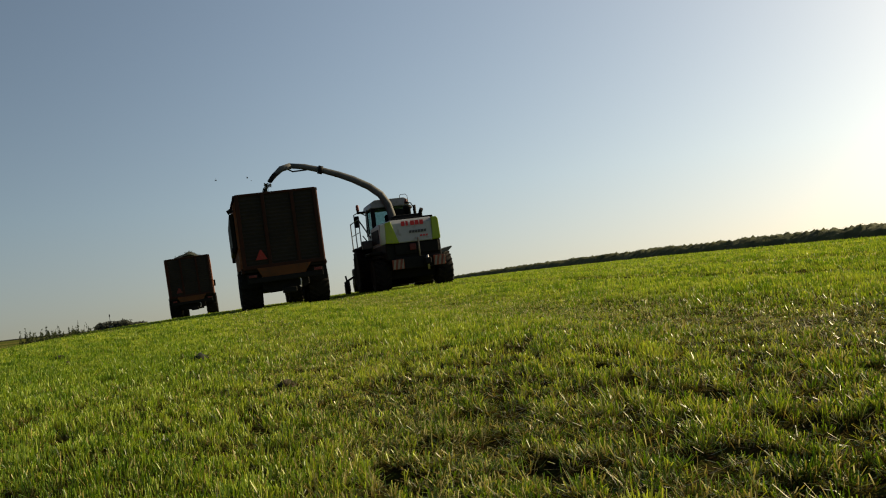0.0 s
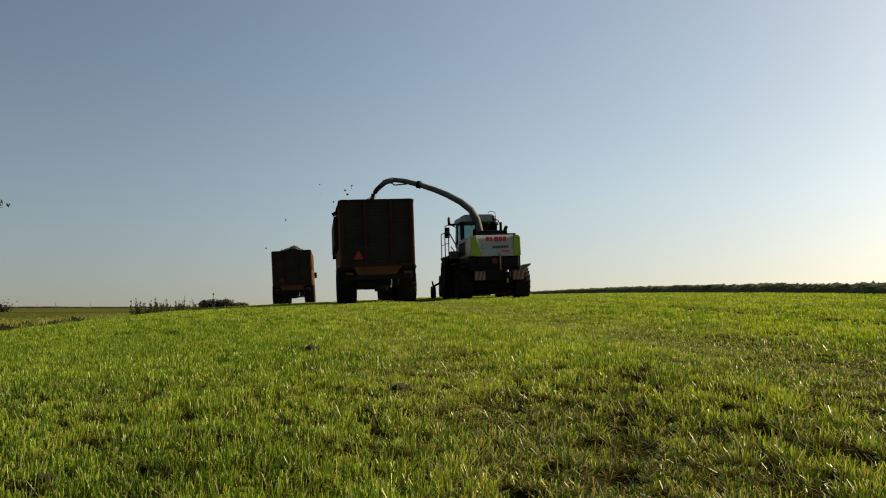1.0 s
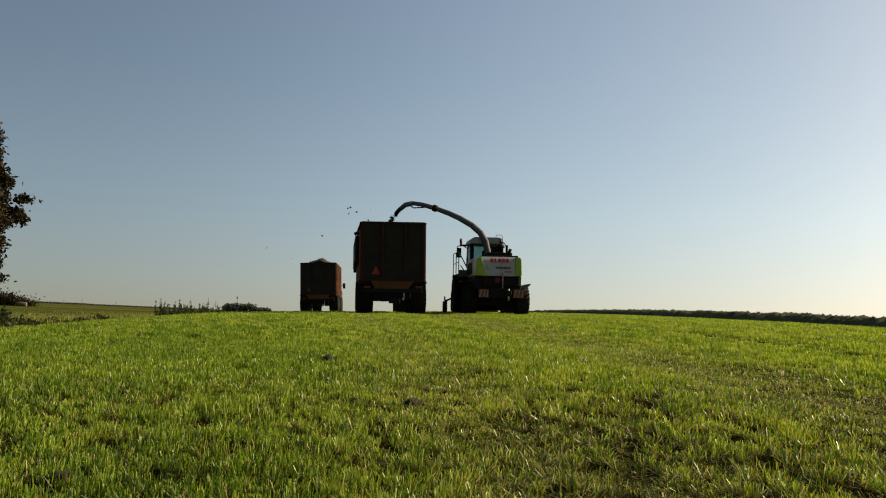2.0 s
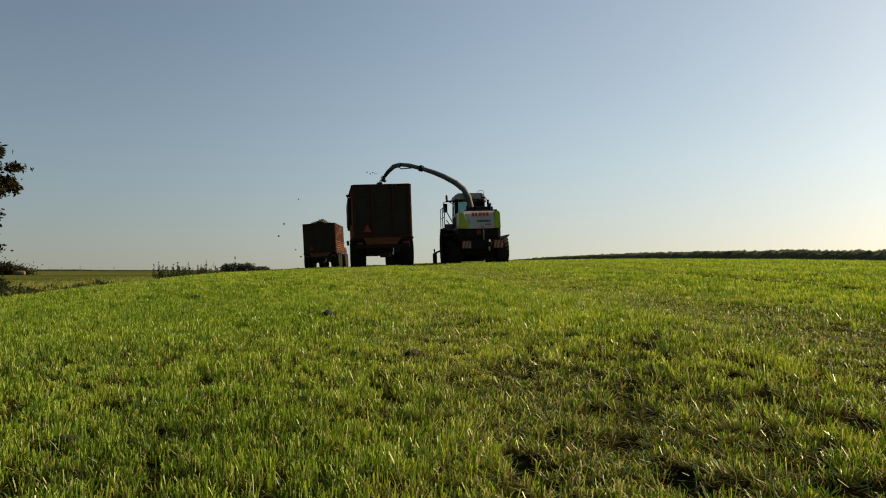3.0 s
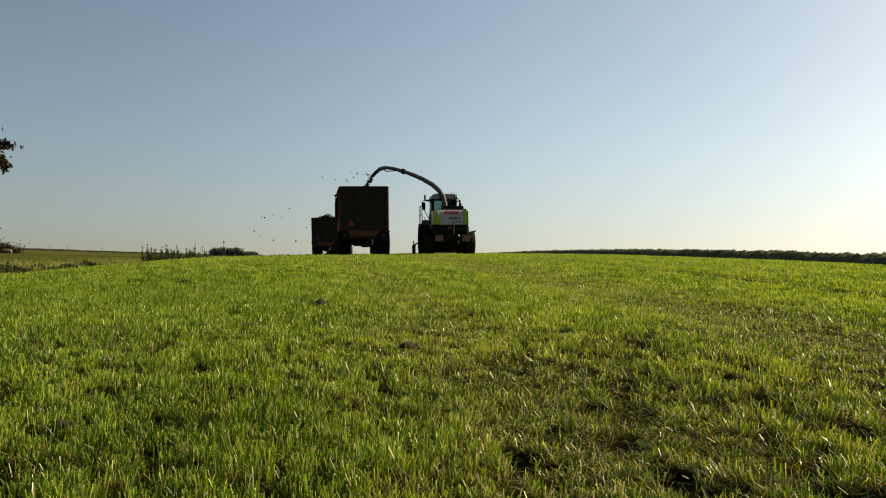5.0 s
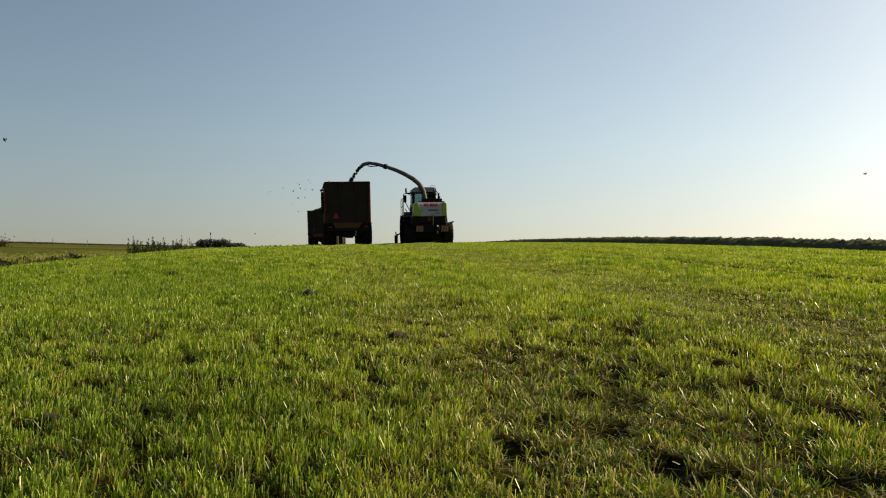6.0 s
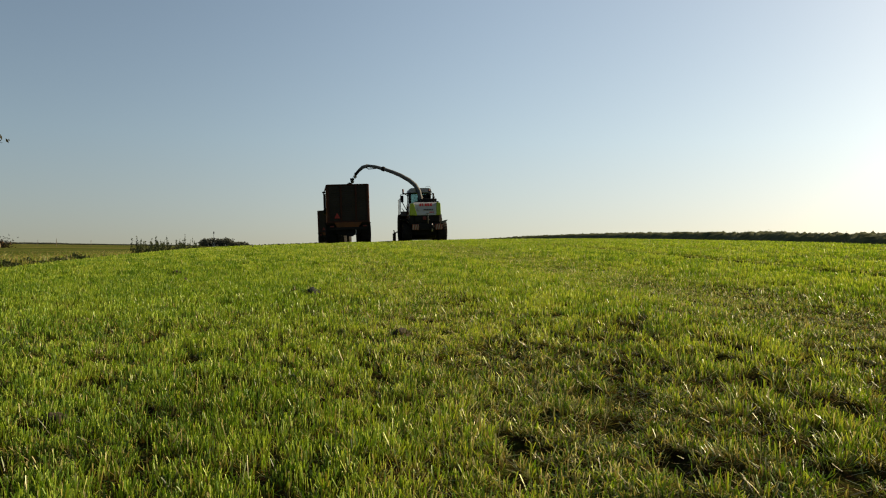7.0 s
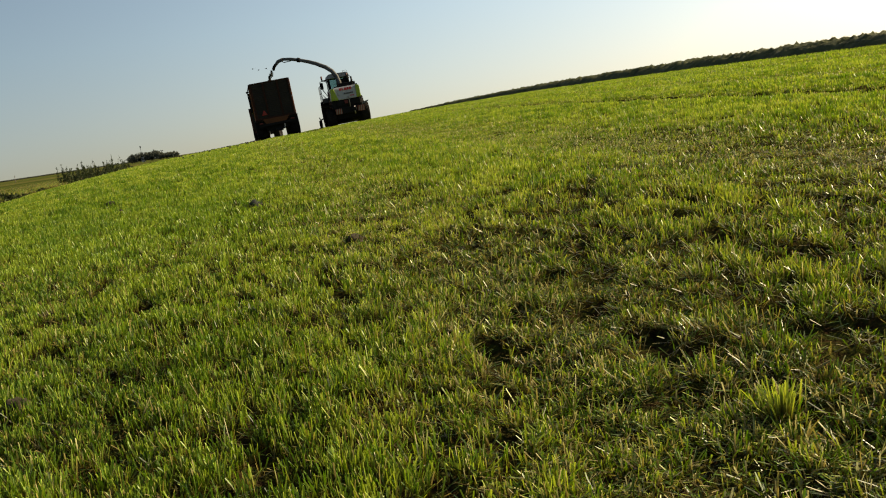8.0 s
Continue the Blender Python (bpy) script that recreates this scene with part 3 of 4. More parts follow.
def silage_trailer(label, flap, load):
    """Origin on the ground under the tailboard; the trailer points along +y. Returns the thing and its wheels."""
    t = empty("silage_trailer", label, "trailer", "silage trailers")
    L = 7.0
    # body: side walls, headboard and floor
    def wall(x0, x1):
        b = block(x0, x1, 0.06, L, 1.32, 3.55, 0.01)
        return b
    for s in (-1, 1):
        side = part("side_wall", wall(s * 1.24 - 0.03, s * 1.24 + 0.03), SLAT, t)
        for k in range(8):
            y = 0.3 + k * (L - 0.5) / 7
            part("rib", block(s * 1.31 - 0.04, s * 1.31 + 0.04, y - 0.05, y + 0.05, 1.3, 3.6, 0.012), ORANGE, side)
        part("top_rail", block(s * 1.275 - 0.06, s * 1.275 + 0.06, 0.0, L, 3.56, 3.66, 0.02), ORANGE_SHADE, side)
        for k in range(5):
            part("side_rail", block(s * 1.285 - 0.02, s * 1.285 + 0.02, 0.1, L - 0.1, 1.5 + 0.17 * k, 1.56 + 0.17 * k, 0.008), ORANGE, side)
        part("side_beam", block(s * 1.29 - 0.05, s * 1.29 + 0.05, 0.0, L, 1.18, 1.34, 0.02), ORANGE_SHADE, side)
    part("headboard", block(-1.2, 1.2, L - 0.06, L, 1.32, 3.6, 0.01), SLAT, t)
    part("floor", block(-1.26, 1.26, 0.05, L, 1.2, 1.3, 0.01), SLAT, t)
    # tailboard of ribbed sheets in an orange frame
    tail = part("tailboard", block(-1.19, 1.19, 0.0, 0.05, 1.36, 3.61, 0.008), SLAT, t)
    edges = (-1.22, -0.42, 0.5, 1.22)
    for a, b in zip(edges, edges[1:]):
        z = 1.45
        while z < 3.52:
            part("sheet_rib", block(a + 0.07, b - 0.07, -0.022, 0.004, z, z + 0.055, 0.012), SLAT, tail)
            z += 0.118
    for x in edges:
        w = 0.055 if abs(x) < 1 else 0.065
        part("post", block(x - w, x + w, -0.06, 0.0, 1.34, 3.62, 0.012), ORANGE_SHADE, tail)
    part("top_bar", block(-1.26, 1.26, -0.055, 0.02, 3.6, 3.675, 0.015), ORANGE_SHADE, tail)
    part("lower_bar", block(-1.285, 1.285, -0.07, 0.02, 1.28, 1.4, 0.015), ORANGE_SHADE, tail)
    # sloping apron under the tailboard
    ap = prism([(-0.72, 1.0), (0.62, 1.0), (0.84, 1.3), (-0.86, 1.3)], -0.1, -0.06, 0.01)
    part("apron", ap, APRON, t, "dusty orange sheet apron")
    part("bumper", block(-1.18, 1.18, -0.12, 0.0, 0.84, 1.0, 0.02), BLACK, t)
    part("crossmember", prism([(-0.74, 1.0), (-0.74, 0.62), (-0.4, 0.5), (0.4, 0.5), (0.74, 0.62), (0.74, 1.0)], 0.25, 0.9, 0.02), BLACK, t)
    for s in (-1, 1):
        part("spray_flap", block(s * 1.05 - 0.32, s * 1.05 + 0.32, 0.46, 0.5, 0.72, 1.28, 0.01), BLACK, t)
    for s in (-1, 1):
        lamp = part("lamp_box", block(s * 1.02 - 0.16, s * 1.02 + 0.16, -0.17, -0.1, 1.0, 1.12, 0.015), BLACK, t)
        part("lens", block(s * 1.02 - 0.12, s * 1.02 + 0.12, -0.19, -0.165, 1.02, 1.1, 0.008), RED_LENS, lamp)
    tri = prism([(-0.18, 0), (0.18, 0), (0.02, 0.31), (-0.02, 0.31)], -0.085, -0.065)
    part("warning_triangle", tri, TRIANGLE if flap else RED_LENS, t, "red reflective slow-vehicle triangle", pose(-0.68, 0, 1.56))
    # chassis
    for s in (-1, 1):
        part("chassis_beam", block(s * 0.45 - 0.07, s * 0.45 + 0.07, 0.1, L + 0.3, 0.95, 1.2, 0.015), BLACK, t)
    for y in (1.3, 2.9):
        part("axle", block(-1.0, 1.0, y - 0.07, y + 0.07, 0.58, 0.74, 0.02), BLACK, t)
        part("spring", block(-0.55, -0.35, y - 0.5, y + 0.5, 0.74, 0.84, 0.02), BLACK, t)
        part("spring", block(0.35, 0.55, y - 0.5, y + 0.5, 0.74, 0.84, 0.02), BLACK, t)
    part("drawbar", prism([(L, 0.9), (L + 0.2, 1.1), (L + 1.7, 0.72), (L + 1.7, 0.58)], -0.12, 0.12, 0.01, axis="x"), BLACK, t)
    part("tow_eye", block(-0.14, 0.3, -0.05, 0.2, 0.42, 0.6, 0.03), BLACK, t)
    part("hose", tube([(0.42, -0.05, 0.95), (0.46, -0.1, 0.75), (0.43, -0.09, 0.55), (0.4, -0.02, 0.6)], 0.018, 6), STEEL, t)
    for s in (-1, 1):
        part("mudguard", prism([(s * 0.72, 1.24), (s * 1.42, 1.24), (s * 1.42, 1.3), (s * 0.72, 1.3)], 0.55, 3.6, 0.008), BLACK, t)
    wheels = [wheel(t, s * 1.08, y, 0.64, 0.70, label="large ribbed black trailer tyre on an orange rim") for s in (-1, 1) for y in (1.3, 2.9)]
    if flap:
        f = part("side_flap", block(-1.5, -1.36, 0.25, 6.4, 2.02, 3.12, 0.02), BLACK, t, "dark folded side flap")
        part("flap_bar", tube([(-1.29, 0.2, 3.62), (-1.38, 0.2, 3.4), (-1.45, 0.2, 3.14)], 0.035, 8), ORANGE_SHADE, f)
        part("flap_knob", tube([(-1.54, 0.14, 3.16), (-1.38, 0.14, 3.24)], 0.07, 8), BLACK, f)
        part("flap_foot", block(-1.54, -1.42, 0.22, 0.6, 1.9, 2.06, 0.02), BLACK, f)
    # the load
    rng = np.random.RandomState(3 if load else 4)
    ys, us = np.linspace(0.08, L - 0.08, 34), np.linspace(-1, 1, 17)
    Y, U = np.meshgrid(ys, us, indexing="ij")
    X = 1.19 * U
    if load:
        Z = 3.5 + 0.26 * (1 - U ** 2) * (0.6 + 0.7 * np.exp(-((Y - 1.1) / 0.9) ** 2)) * (1 + 0.7 * np.exp(-((U - 0.15) / 0.3) ** 2)) + 0.06 * wave(X, Y, 1.1, 41) + 0.03 * wave(X, Y, 0.4, 42)
    else:
        Z = 2.5 + 0.6 * (1 - U ** 2) * np.exp(-((Y - 4.6) / 1.8) ** 2) + 0.07 * wave(X, Y, 1.0, 41)
    idx = np.arange(Y.size).reshape(Y.shape)
    q = np.stack([idx[:-1, :-1], idx[:-1, 1:], idx[1:, 1:], idx[1:, :-1]], -1).reshape(-1, 4)
    core = (np.stack([X, Y, Z], -1).reshape(-1, 3), q, np.full(Y.size, 0.4), np.zeros(Y.size))
    k = rng.randint(0, Y.size, 2500)
    st = blades(core[0][k] + rng.normal(size=(2500, 3)) * (0.04, 0.1, 0.01), rng.uniform(0.03, 0.1, 2500), rng.uniform(0.01, 0.03, 2500), rng.uniform(0.2, 1.5, 2500), rng.uniform(0, 6.28, 2500), rng.uniform(0, 1, 2500), 1, rng)
    ld = new("grass_load", scatter_mesh("grass_load", *joined([core, st]), CHOP))
    ld.parent = t
    ld["label"] = "heaped load of chopped green grass" if load else "part load of chopped green grass"
    return t, wheels


def tractor(label):
    """Origin on the ground under the drawbar hitch; points along +y."""
    t = empty("tractor", label, "tractor", "tractors")
    part("chassis", block(-0.3, 0.3, 0.0, 3.9, 0.6, 1.05, 0.05), BLACK, t)
    part("bonnet", prism([(1.75, 1.0), (4.0, 1.0), (4.1, 1.2), (4.05, 1.62), (3.7, 1.8), (1.75, 1.95)], -0.42, 0.42, 0.05, axis="x"), ORANGE, t, "orange engine bonnet")
    part("grille", block(-0.33, 0.33, 4.08, 4.13, 1.08, 1.6, 0.01), BLACK, t)
    part("weight_block", block(-0.4, 0.4, 4.1, 4.5, 0.6, 1.0, 0.05), BLACK, t)
    cabn = part("cab", block(-0.75, 0.75, 0.2, 1.75, 1.05, 1.5, 0.04), BLACK, t)
    for x in (-0.72, 0.72):
        for y in (0.24, 1.7):
            part("cab_post", tube([(x, y, 1.45), (x * 0.95, y, 2.7)], 0.045, 8), BLACK, cabn)
        part("side_window", block(x - 0.012, x + 0.012, 0.3, 1.65, 1.52, 2.62), GLASS, cabn)
    part("rear_window", block(-0.68, 0.68, 0.22, 0.24, 1.55, 2.62), GLASS, cabn)
    part("windscreen", block(-0.68, 0.68, 1.7, 1.72, 1.55, 2.62), GLASS, cabn)
    part("cab_roof", block(-0.82, 0.82, 0.1, 1.9, 2.68, 2.88, 0.07), ORANGE, cabn)
    part("driver_seat", block(-0.25, 0.25, 0.6, 1.05, 1.5, 1.9, 0.06), BLACK, cabn)
    for s in (-1, 1):
        part("rear_mudguard", prism([(0.0, 1.1), (0.1, 1.55), (0.55, 1.86), (1.2, 1.86), (1.6, 1.5), (1.5, 1.45), (1.15, 1.76), (0.6, 1.76), (0.2, 1.5), (0.1, 1.1)], s * 0.95 - 0.28, s * 0.95 + 0.28, 0, axis="x"), ORANGE, t)
        arm = part("mirror_arm", tube([(s * 0.75, 1.75, 2.3), (s * 1.32, 1.8, 2.35)], 0.018, 6), BLACK, t)
        part("mirror", block(s * 1.36 - 0.11, s * 1.36 + 0.11, 1.76, 1.84, 2.05, 2.5, 0.03), BLACK, arm)
        part("step", block(s * 0.8 - 0.15, s * 0.8 + 0.15, 1.75, 2.1, 0.5, 0.56, 0.01), BLACK, t)
    part("exhaust_pipe", tube([(0.5, 2.0, 1.5), (0.5, 2.0, 2.7), (0.52, 2.0, 2.85)], 0.05, 10), STEEL, t)
    part("hitch", block(-0.15, 0.15, -0.45, 0.1, 0.55, 0.75, 0.03), BLACK, t)
    ws = [wheel(t, s * 0.95, 0.75, 0.86, 0.56, lugs=22) for s in (-1, 1)] + [wheel(t, s * 0.92, 3.2, 0.66, 0.46, lugs=20) for s in (-1, 1)]
    return t, ws


# ---- forage harvester ----
def bars(x0, x1, z0, z1, y, widths, mat, parent, label, slant=0.0):
    """A word drawn as a row of plain bars."""
    n = len(widths)
    step = (x1 - x0) / n
    for i, w in enumerate(widths):
        a = x0 + i * step
        b = a + step * w
        part("mark", prism([(a, z0), (b, z0), (b + slant, z1), (a + slant, z1)], y - 0.006, y), mat, parent, label if i == 0 else "")


def spout_path():
    """Points of the spout's bend, in the harvester's x and z."""
    return [(0.03, 2.3), (0.0, 2.9), (-0.09, 3.33), (-0.32, 3.73), (-0.7, 4.06), (-1.26, 4.38), (-1.74, 4.59), (-2.28, 4.78), (-2.94, 4.96), (-3.46, 5.02)]


SPOUT_Y = 3.7


def reach(x, z, dy=0.0):
    """A point of the spout, stretched for its full reach."""
    return (0.03 + (x - 0.03) * 1.064, SPOUT_Y - 0.1 + dy, z * (1 - 0.0083 * (x - 0.03)))


parts_of_spout = []


def forage_harvester():
    h = empty("forage_harvester", "white and lime green self-propelled forage harvester with black underbody", "harvester")
    # main body
    part("chassis", block(-0.72, 0.72, 0.35, 5.6, 0.75, 1.25, 0.04), BLACK, h)
    part("underbody", block(-0.82, 0.82, 0.7, 5.5, 0.38, 0.95, 0.05), BLACK, h)
    part("belly_plate", prism([(1.2, 0.5), (1.6, 0.2), (5.2, 0.16), (5.5, 0.5)], -0.78, 0.78, 0.02, axis="x"), BLACK, h)
    part("engine_bay", block(-0.98, 0.98, 0.12, 3.6, 1.05, 1.66, 0.05), BLACK, h)
    hood = part("hood", prism([(0.0, 1.62), (0.06, 2.3), (0.2, 2.44), (3.3, 2.52), (3.3, 1.62)], -0.74, 0.74, 0.03, axis="x"), WHITE, h, "white rear hood of the engine")
    for s in (-1, 1):
        part("side_cover", block(s * 0.85 - 0.11, s * 0.85 + 0.11, 1.12, 3.3, 1.62, 2.4, 0.03), WHITE, hood)
        part("side_grille", block(s * 0.965 - 0.01, s * 0.965 + 0.01, 1.4, 3.0, 1.75, 2.25, 0), BLACK, hood)
    part("corner_panel", prism([(-0.98, 1.64), (-0.5, 1.62), (-0.74, 2.4), (-0.94, 2.36)], -0.02, 1.11, 0.02), GREEN, hood, "lime green corner panel")
    part("corner_panel", prism([(0.68, 1.62), (0.98, 1.64), (0.96, 2.34), (0.9, 2.42), (0.72, 2.42)], -0.02, 1.11, 0.03), GREEN, hood, "lime green corner panel")
    bars(-0.36, 0.46, 2.2, 2.36, 0.035, (0.75, 0.5, 0.85, 0.8, 0.8), RED, hood, "red marks")
    bars(-0.12, 0.5, 1.93, 2.02, 0.0, (0.8, 0.85, 0.8, 0.85, 0.8, 0.85), DARK, hood, "dark marks", 0.02)
    bars(0.25, 0.55, 1.78, 1.84, 0.0, (0.7, 0.7, 0.7), RED, hood, "red marks", 0.02)
    part("hood_grille", block(-0.6, 0.9, 0.5, 2.2, 2.44, 2.52, 0.02), BLACK, hood)
    # underbody at the rear: counterweight, tow jaw, lamps, boards
    part("counterweight", prism([(-0.73, 1.1), (0.95, 1.1), (0.8, 0.7), (-0.8, 0.7)], 0.0, 0.4, 0.03), BLACK, h)
    part("rear_axle", block(-1.0, 1.0, 0.85, 1.1, 0.5, 0.75, 0.03), BLACK, h)
    part("rear_frame", block(-0.68, 0.9, 0.05, 0.5, 1.2, 1.6, 0.04), BLACK, h)
    part("tow_jaw", block(0.28, 0.52, -0.22, 0.1, 0.78, 1.02, 0.04), BLACK, h)
    part("tow_pin", tube([(0.4, -0.14, 0.6), (0.4, -0.14, 1.1)], 0.04, 8), STEEL, h)
    part("lamp_pole", tube([(0.16, -0.06, 1.1), (0.16, -0.06, 1.75)], 0.03, 8), PALE, h, "pale upright lamp pole")
    part("rear_reflector", block(-0.16, 0.06, -0.03, 0.0, 1.34, 1.56, 0.02), RED_LENS, h, "red rear reflector")
    part("exhaust_pipe", tube([(0.62, 1.2, 2.4), (0.62, 1.2, 2.7), (0.66, 1.1, 2.82)], 0.07, 10), BLACK, h)
    for x in (-0.64, 0.82):
        bd = part("warning_board", block(x - 0.21, x + 0.21, -0.1, -0.07, 0.72, 1.06, 0.01), BOARD, h, "orange and white striped warning board")
        for k in range(3):
            a = -0.2 + 0.15 * k
            part("stripe", prism([(x + a, 0.73), (x + a + 0.07, 0.73), (x + a + 0.14 if a < 0.05 else x + 0.2, 1.05), (x + a + 0.07, 1.05)], -0.106, -0.1), PALE, bd)
    # fenders and platforms
    part("fender", prism([(1.0, 1.12), (1.3, 1.18), (1.44, 1.3), (1.42, 1.34), (1.0, 1.24)], 0.4, 1.6, 0.01), GREY, h, "grey rear mudguard")
    part("fender", prism([(-1.06, 1.42), (-1.5, 1.42), (-1.5, 1.36), (-1.06, 1.3)], 0.5, 1.6, 0.01), BLACK, h)
    plat = part("platform", block(-1.38, -0.85, 3.3, 6.0, 1.72, 1.82, 0.02), BLACK, h)
    for y in (3.4, 4.6, 5.9):
        part("rail_post", tube([(-1.34, y, 1.8), (-1.34, y, 2.85)], 0.022, 6), GREY, plat)
    part("rail", tube([(-1.34, 3.4, 2.85), (-1.34, 5.9, 2.85)], 0.022, 6), GREY, plat)
    part("rail", tube([(-1.34, 3.4, 2.35), (-1.34, 5.9, 2.35)], 0.018, 6), GREY, plat)
    lad = part("ladder", tube([(-1.34, 3.35, 2.8), (-0.78, 3.35, 1.75)], 0.025, 6), GREY, h, "sloping access ladder rail")
    part("ladder_rail", tube([(-1.26, 3.35, 2.2), (-0.96, 3.35, 1.75)], 0.022, 6), GREY, lad)
    part("tool_box", block(-1.36, -0.96, 3.0, 3.35, 1.66, 1.98, 0.03), GREY, h)
    # cab
    cb = part("cab", block(-0.74, 0.74, 3.9, 5.6, 1.7, 2.3, 0.04), WHITE, h)
    for x in (-0.72, 0.72):
        for y in (3.93, 5.55):
            part("cab_post", tube([(x, y, 2.25), (x * 0.94, y, 3.35)], 0.05, 8), BLACK, cb)
        part("side_window", block(x - 0.012, x + 0.012, 4.0, 5.5, 2.32, 3.28), GLASS, cb)
    part("rear_window", block(-0.68, 0.68, 3.92, 3.94, 2.34, 3.26), GLASS, cb)
    part("windscreen", block(-0.68, 0.68, 5.56, 5.58, 2.34, 3.26), GLASS, cb)
    part("cab_roof", prism([(-0.79, 3.24), (-0.73, 3.47), (-0.58, 3.55), (0.58, 3.55), (0.73, 3.47), (0.79, 3.24)], 3.75, 5.85, 0.03), ROOF, cb, "grey-white cab roof")
    part("driver_seat", block(-0.12, 0.6, 4.4, 4.7, 2.3, 3.0, 0.08), BLACK, cb)
    # black panel added in place of the dark clutter behind the cab
    part("clutter_panel", block(0.14, 0.7, 3.84, 3.88, 2.4, 3.12, 0.02), BLACK, cb)
    part("corner_post", block(-0.77, -0.6, 3.84, 3.92, 2.3, 3.3, 0.02), BLACK, cb)
    part("door_frame", block(-0.79, -0.75, 4.7, 4.85, 2.3, 3.3, 0.01), BLACK, cb)
    part("cab_pillar", block(0.0, 0.12, 3.8, 3.9, 2.3, 3.3, 0.02), BLACK, cb)
    # mirror, beacons, roof rails and air intake
    arm = part("mirror_arm", tube([(-0.68, 5.5, 3.1), (-0.98, 5.6, 3.3), (-1.20, 5.6, 3.2), (-1.20, 5.6, 2.75)], 0.025, 6), BLACK, h)
    part("mirror", block(-1.22, -1.00, 5.56, 5.64, 2.68, 3.15, 0.03), BLACK, arm)
    part("beacon", tube([(-1.03, 5.5, 3.3), (-1.03, 5.5, 3.4), (-1.03, 5.5, 3.55), (-1.03, 5.5, 3.6)], [0.05, 0.065, 0.065, 0.03], 10), RED_LENS, arm, "amber-red beacon")
    part("roof_bracket", block(-1.08, -0.73, 5.3, 5.55, 3.22, 3.3, 0.02), BLACK, arm)
    part("roof_rail", tube([(0.36, 3.4, 3.5), (0.36, 3.4, 3.6), (0.4, 3.4, 3.63), (0.6, 3.4, 3.63), (0.65, 3.4, 3.57), (0.67, 3.4, 3.3)], 0.012, 6), GREY, h)
    part("guard_rail", tube([(0.62, 3.2, 2.5), (0.84, 3.2, 2.6), (0.82, 3.2, 3.05), (0.72, 3.2, 3.25), (0.5, 3.2, 3.3)], 0.022, 8), BLACK, h)
    part("air_intake", tube([(0.52, 3.0, 2.5), (0.52, 3.0, 3.0), (0.52, 3.0, 3.05), (0.52, 3.0, 3.15)], [0.13, 0.13, 0.2, 0.16], 12), BLACK, h)
    part("exhaust_stack", tube([(0.82, 3.1, 2.5), (0.82, 3.1, 3.15)], 0.06, 10), BLACK, h)
    part("beacon", tube([(0.56, 3.3, 3.25), (0.56, 3.3, 3.42)], [0.07, 0.05], 10), RED_LENS, h)
    part("radiator_housing", block(-0.1, 0.98, 2.5, 3.5, 2.45, 2.78, 0.04), BLACK, h)
    # discharge spout
    base = part("spout_base", tube([(0.08, SPOUT_Y - 0.15, 1.7), (0.08, SPOUT_Y - 0.15, 2.4)], 0.3, 16), BLACK, h)
    sp = part("spout", tube([reach(x, z) for x, z in spout_path()], [0.155, 0.155, 0.15, 0.147, 0.142, 0.134, 0.125, 0.115, 0.11, 0.10], 10, flat=1.0), GREY, h, "long curved grey discharge spout")
    part("spout_collar", tube([reach(-2.3, 4.785), reach(-2.46, 4.83)], 0.16, 10), BLACK, sp)
    part("spout_link", tube([reach(-2.86, 4.84), reach(-3.36, 4.8), reach(-3.56, 4.92)], 0.03, 6), BLACK, sp)
    parts_of_spout.append(sp)
    d1 = part("deflector", tube([reach(-3.41, 5.02), reach(-3.76, 4.92), reach(-4.0, 4.71)], [0.12, 0.12, 0.10], 8), GREY, sp)
    part("deflector_tip", tube([reach(-3.96, 4.75), reach(-4.1, 4.61), reach(-4.2, 4.48)], [0.105, 0.1, 0.09], 8), BLACK, d1)
    part("deflector_bolt", tube([reach(-3.99, 4.72, -0.16), reach(-3.99, 4.72, 0.16)], 0.04, 8), BLACK, d1)
    # pick-up at the front
    pu = part("pickup", block(-1.25, 1.25, 7.3, 8.1, 0.35, 1.1, 0.1), BLACK, h, "black pick-up header at the front")
    part("pickup_reel", lathe_x([(-1.2, 0.05), (-1.2, 0.32), (1.2, 0.32), (1.2, 0.05)], 16), BLACK, pu, "", pose(0, 8.25, 0.4))
    part("feed_channel", block(-0.5, 0.5, 5.5, 7.4, 0.6, 1.3, 0.05), BLACK, h)
    gauge = []
    for s in (-1, 1):
        part("gauge_arm", tube([(s * 1.2, 7.6, 0.75), (s * 1.5, 7.5, 0.62), (s * 1.58, 7.3, 0.3)], 0.05, 8), BLACK, h)
        part("gauge_strut", tube([(s * 1.56, 7.4, 0.4), (s * 1.62, 7.4, 0.82)], 0.04, 8), BLACK, h)
        gauge.append(wheel(h, s * 1.6, 7.3, 0.29, 0.2, rim=BLACK, lugs=12))
    ws = [wheel(h, s * 1.12, 0.95, 0.6, 0.58, rim=WHITE, lugs=18) for s in (-1, 1)] + [wheel(h, s * 1.14, 4.6, 0.9, 0.68, rim=WHITE, lugs=22) for s in (-1, 1)]
    return h, ws + gauge


TRAILER_A, WHEELS_A = silage_trailer("tall orange-framed silage trailer with dark ribbed tailboard being filled", True, False)
TRAILER_B, WHEELS_B = silage_trailer("orange-framed silage trailer heaped full of chopped grass driving away", False, True)
TRACTOR_A, TWHEELS_A = tractor("orange farm tractor drawing the trailer under the spout")
TRACTOR_B, TWHEELS_B = tractor("orange farm tractor drawing the loaded trailer")
HARVESTER, HWHEELS = forage_harvester()


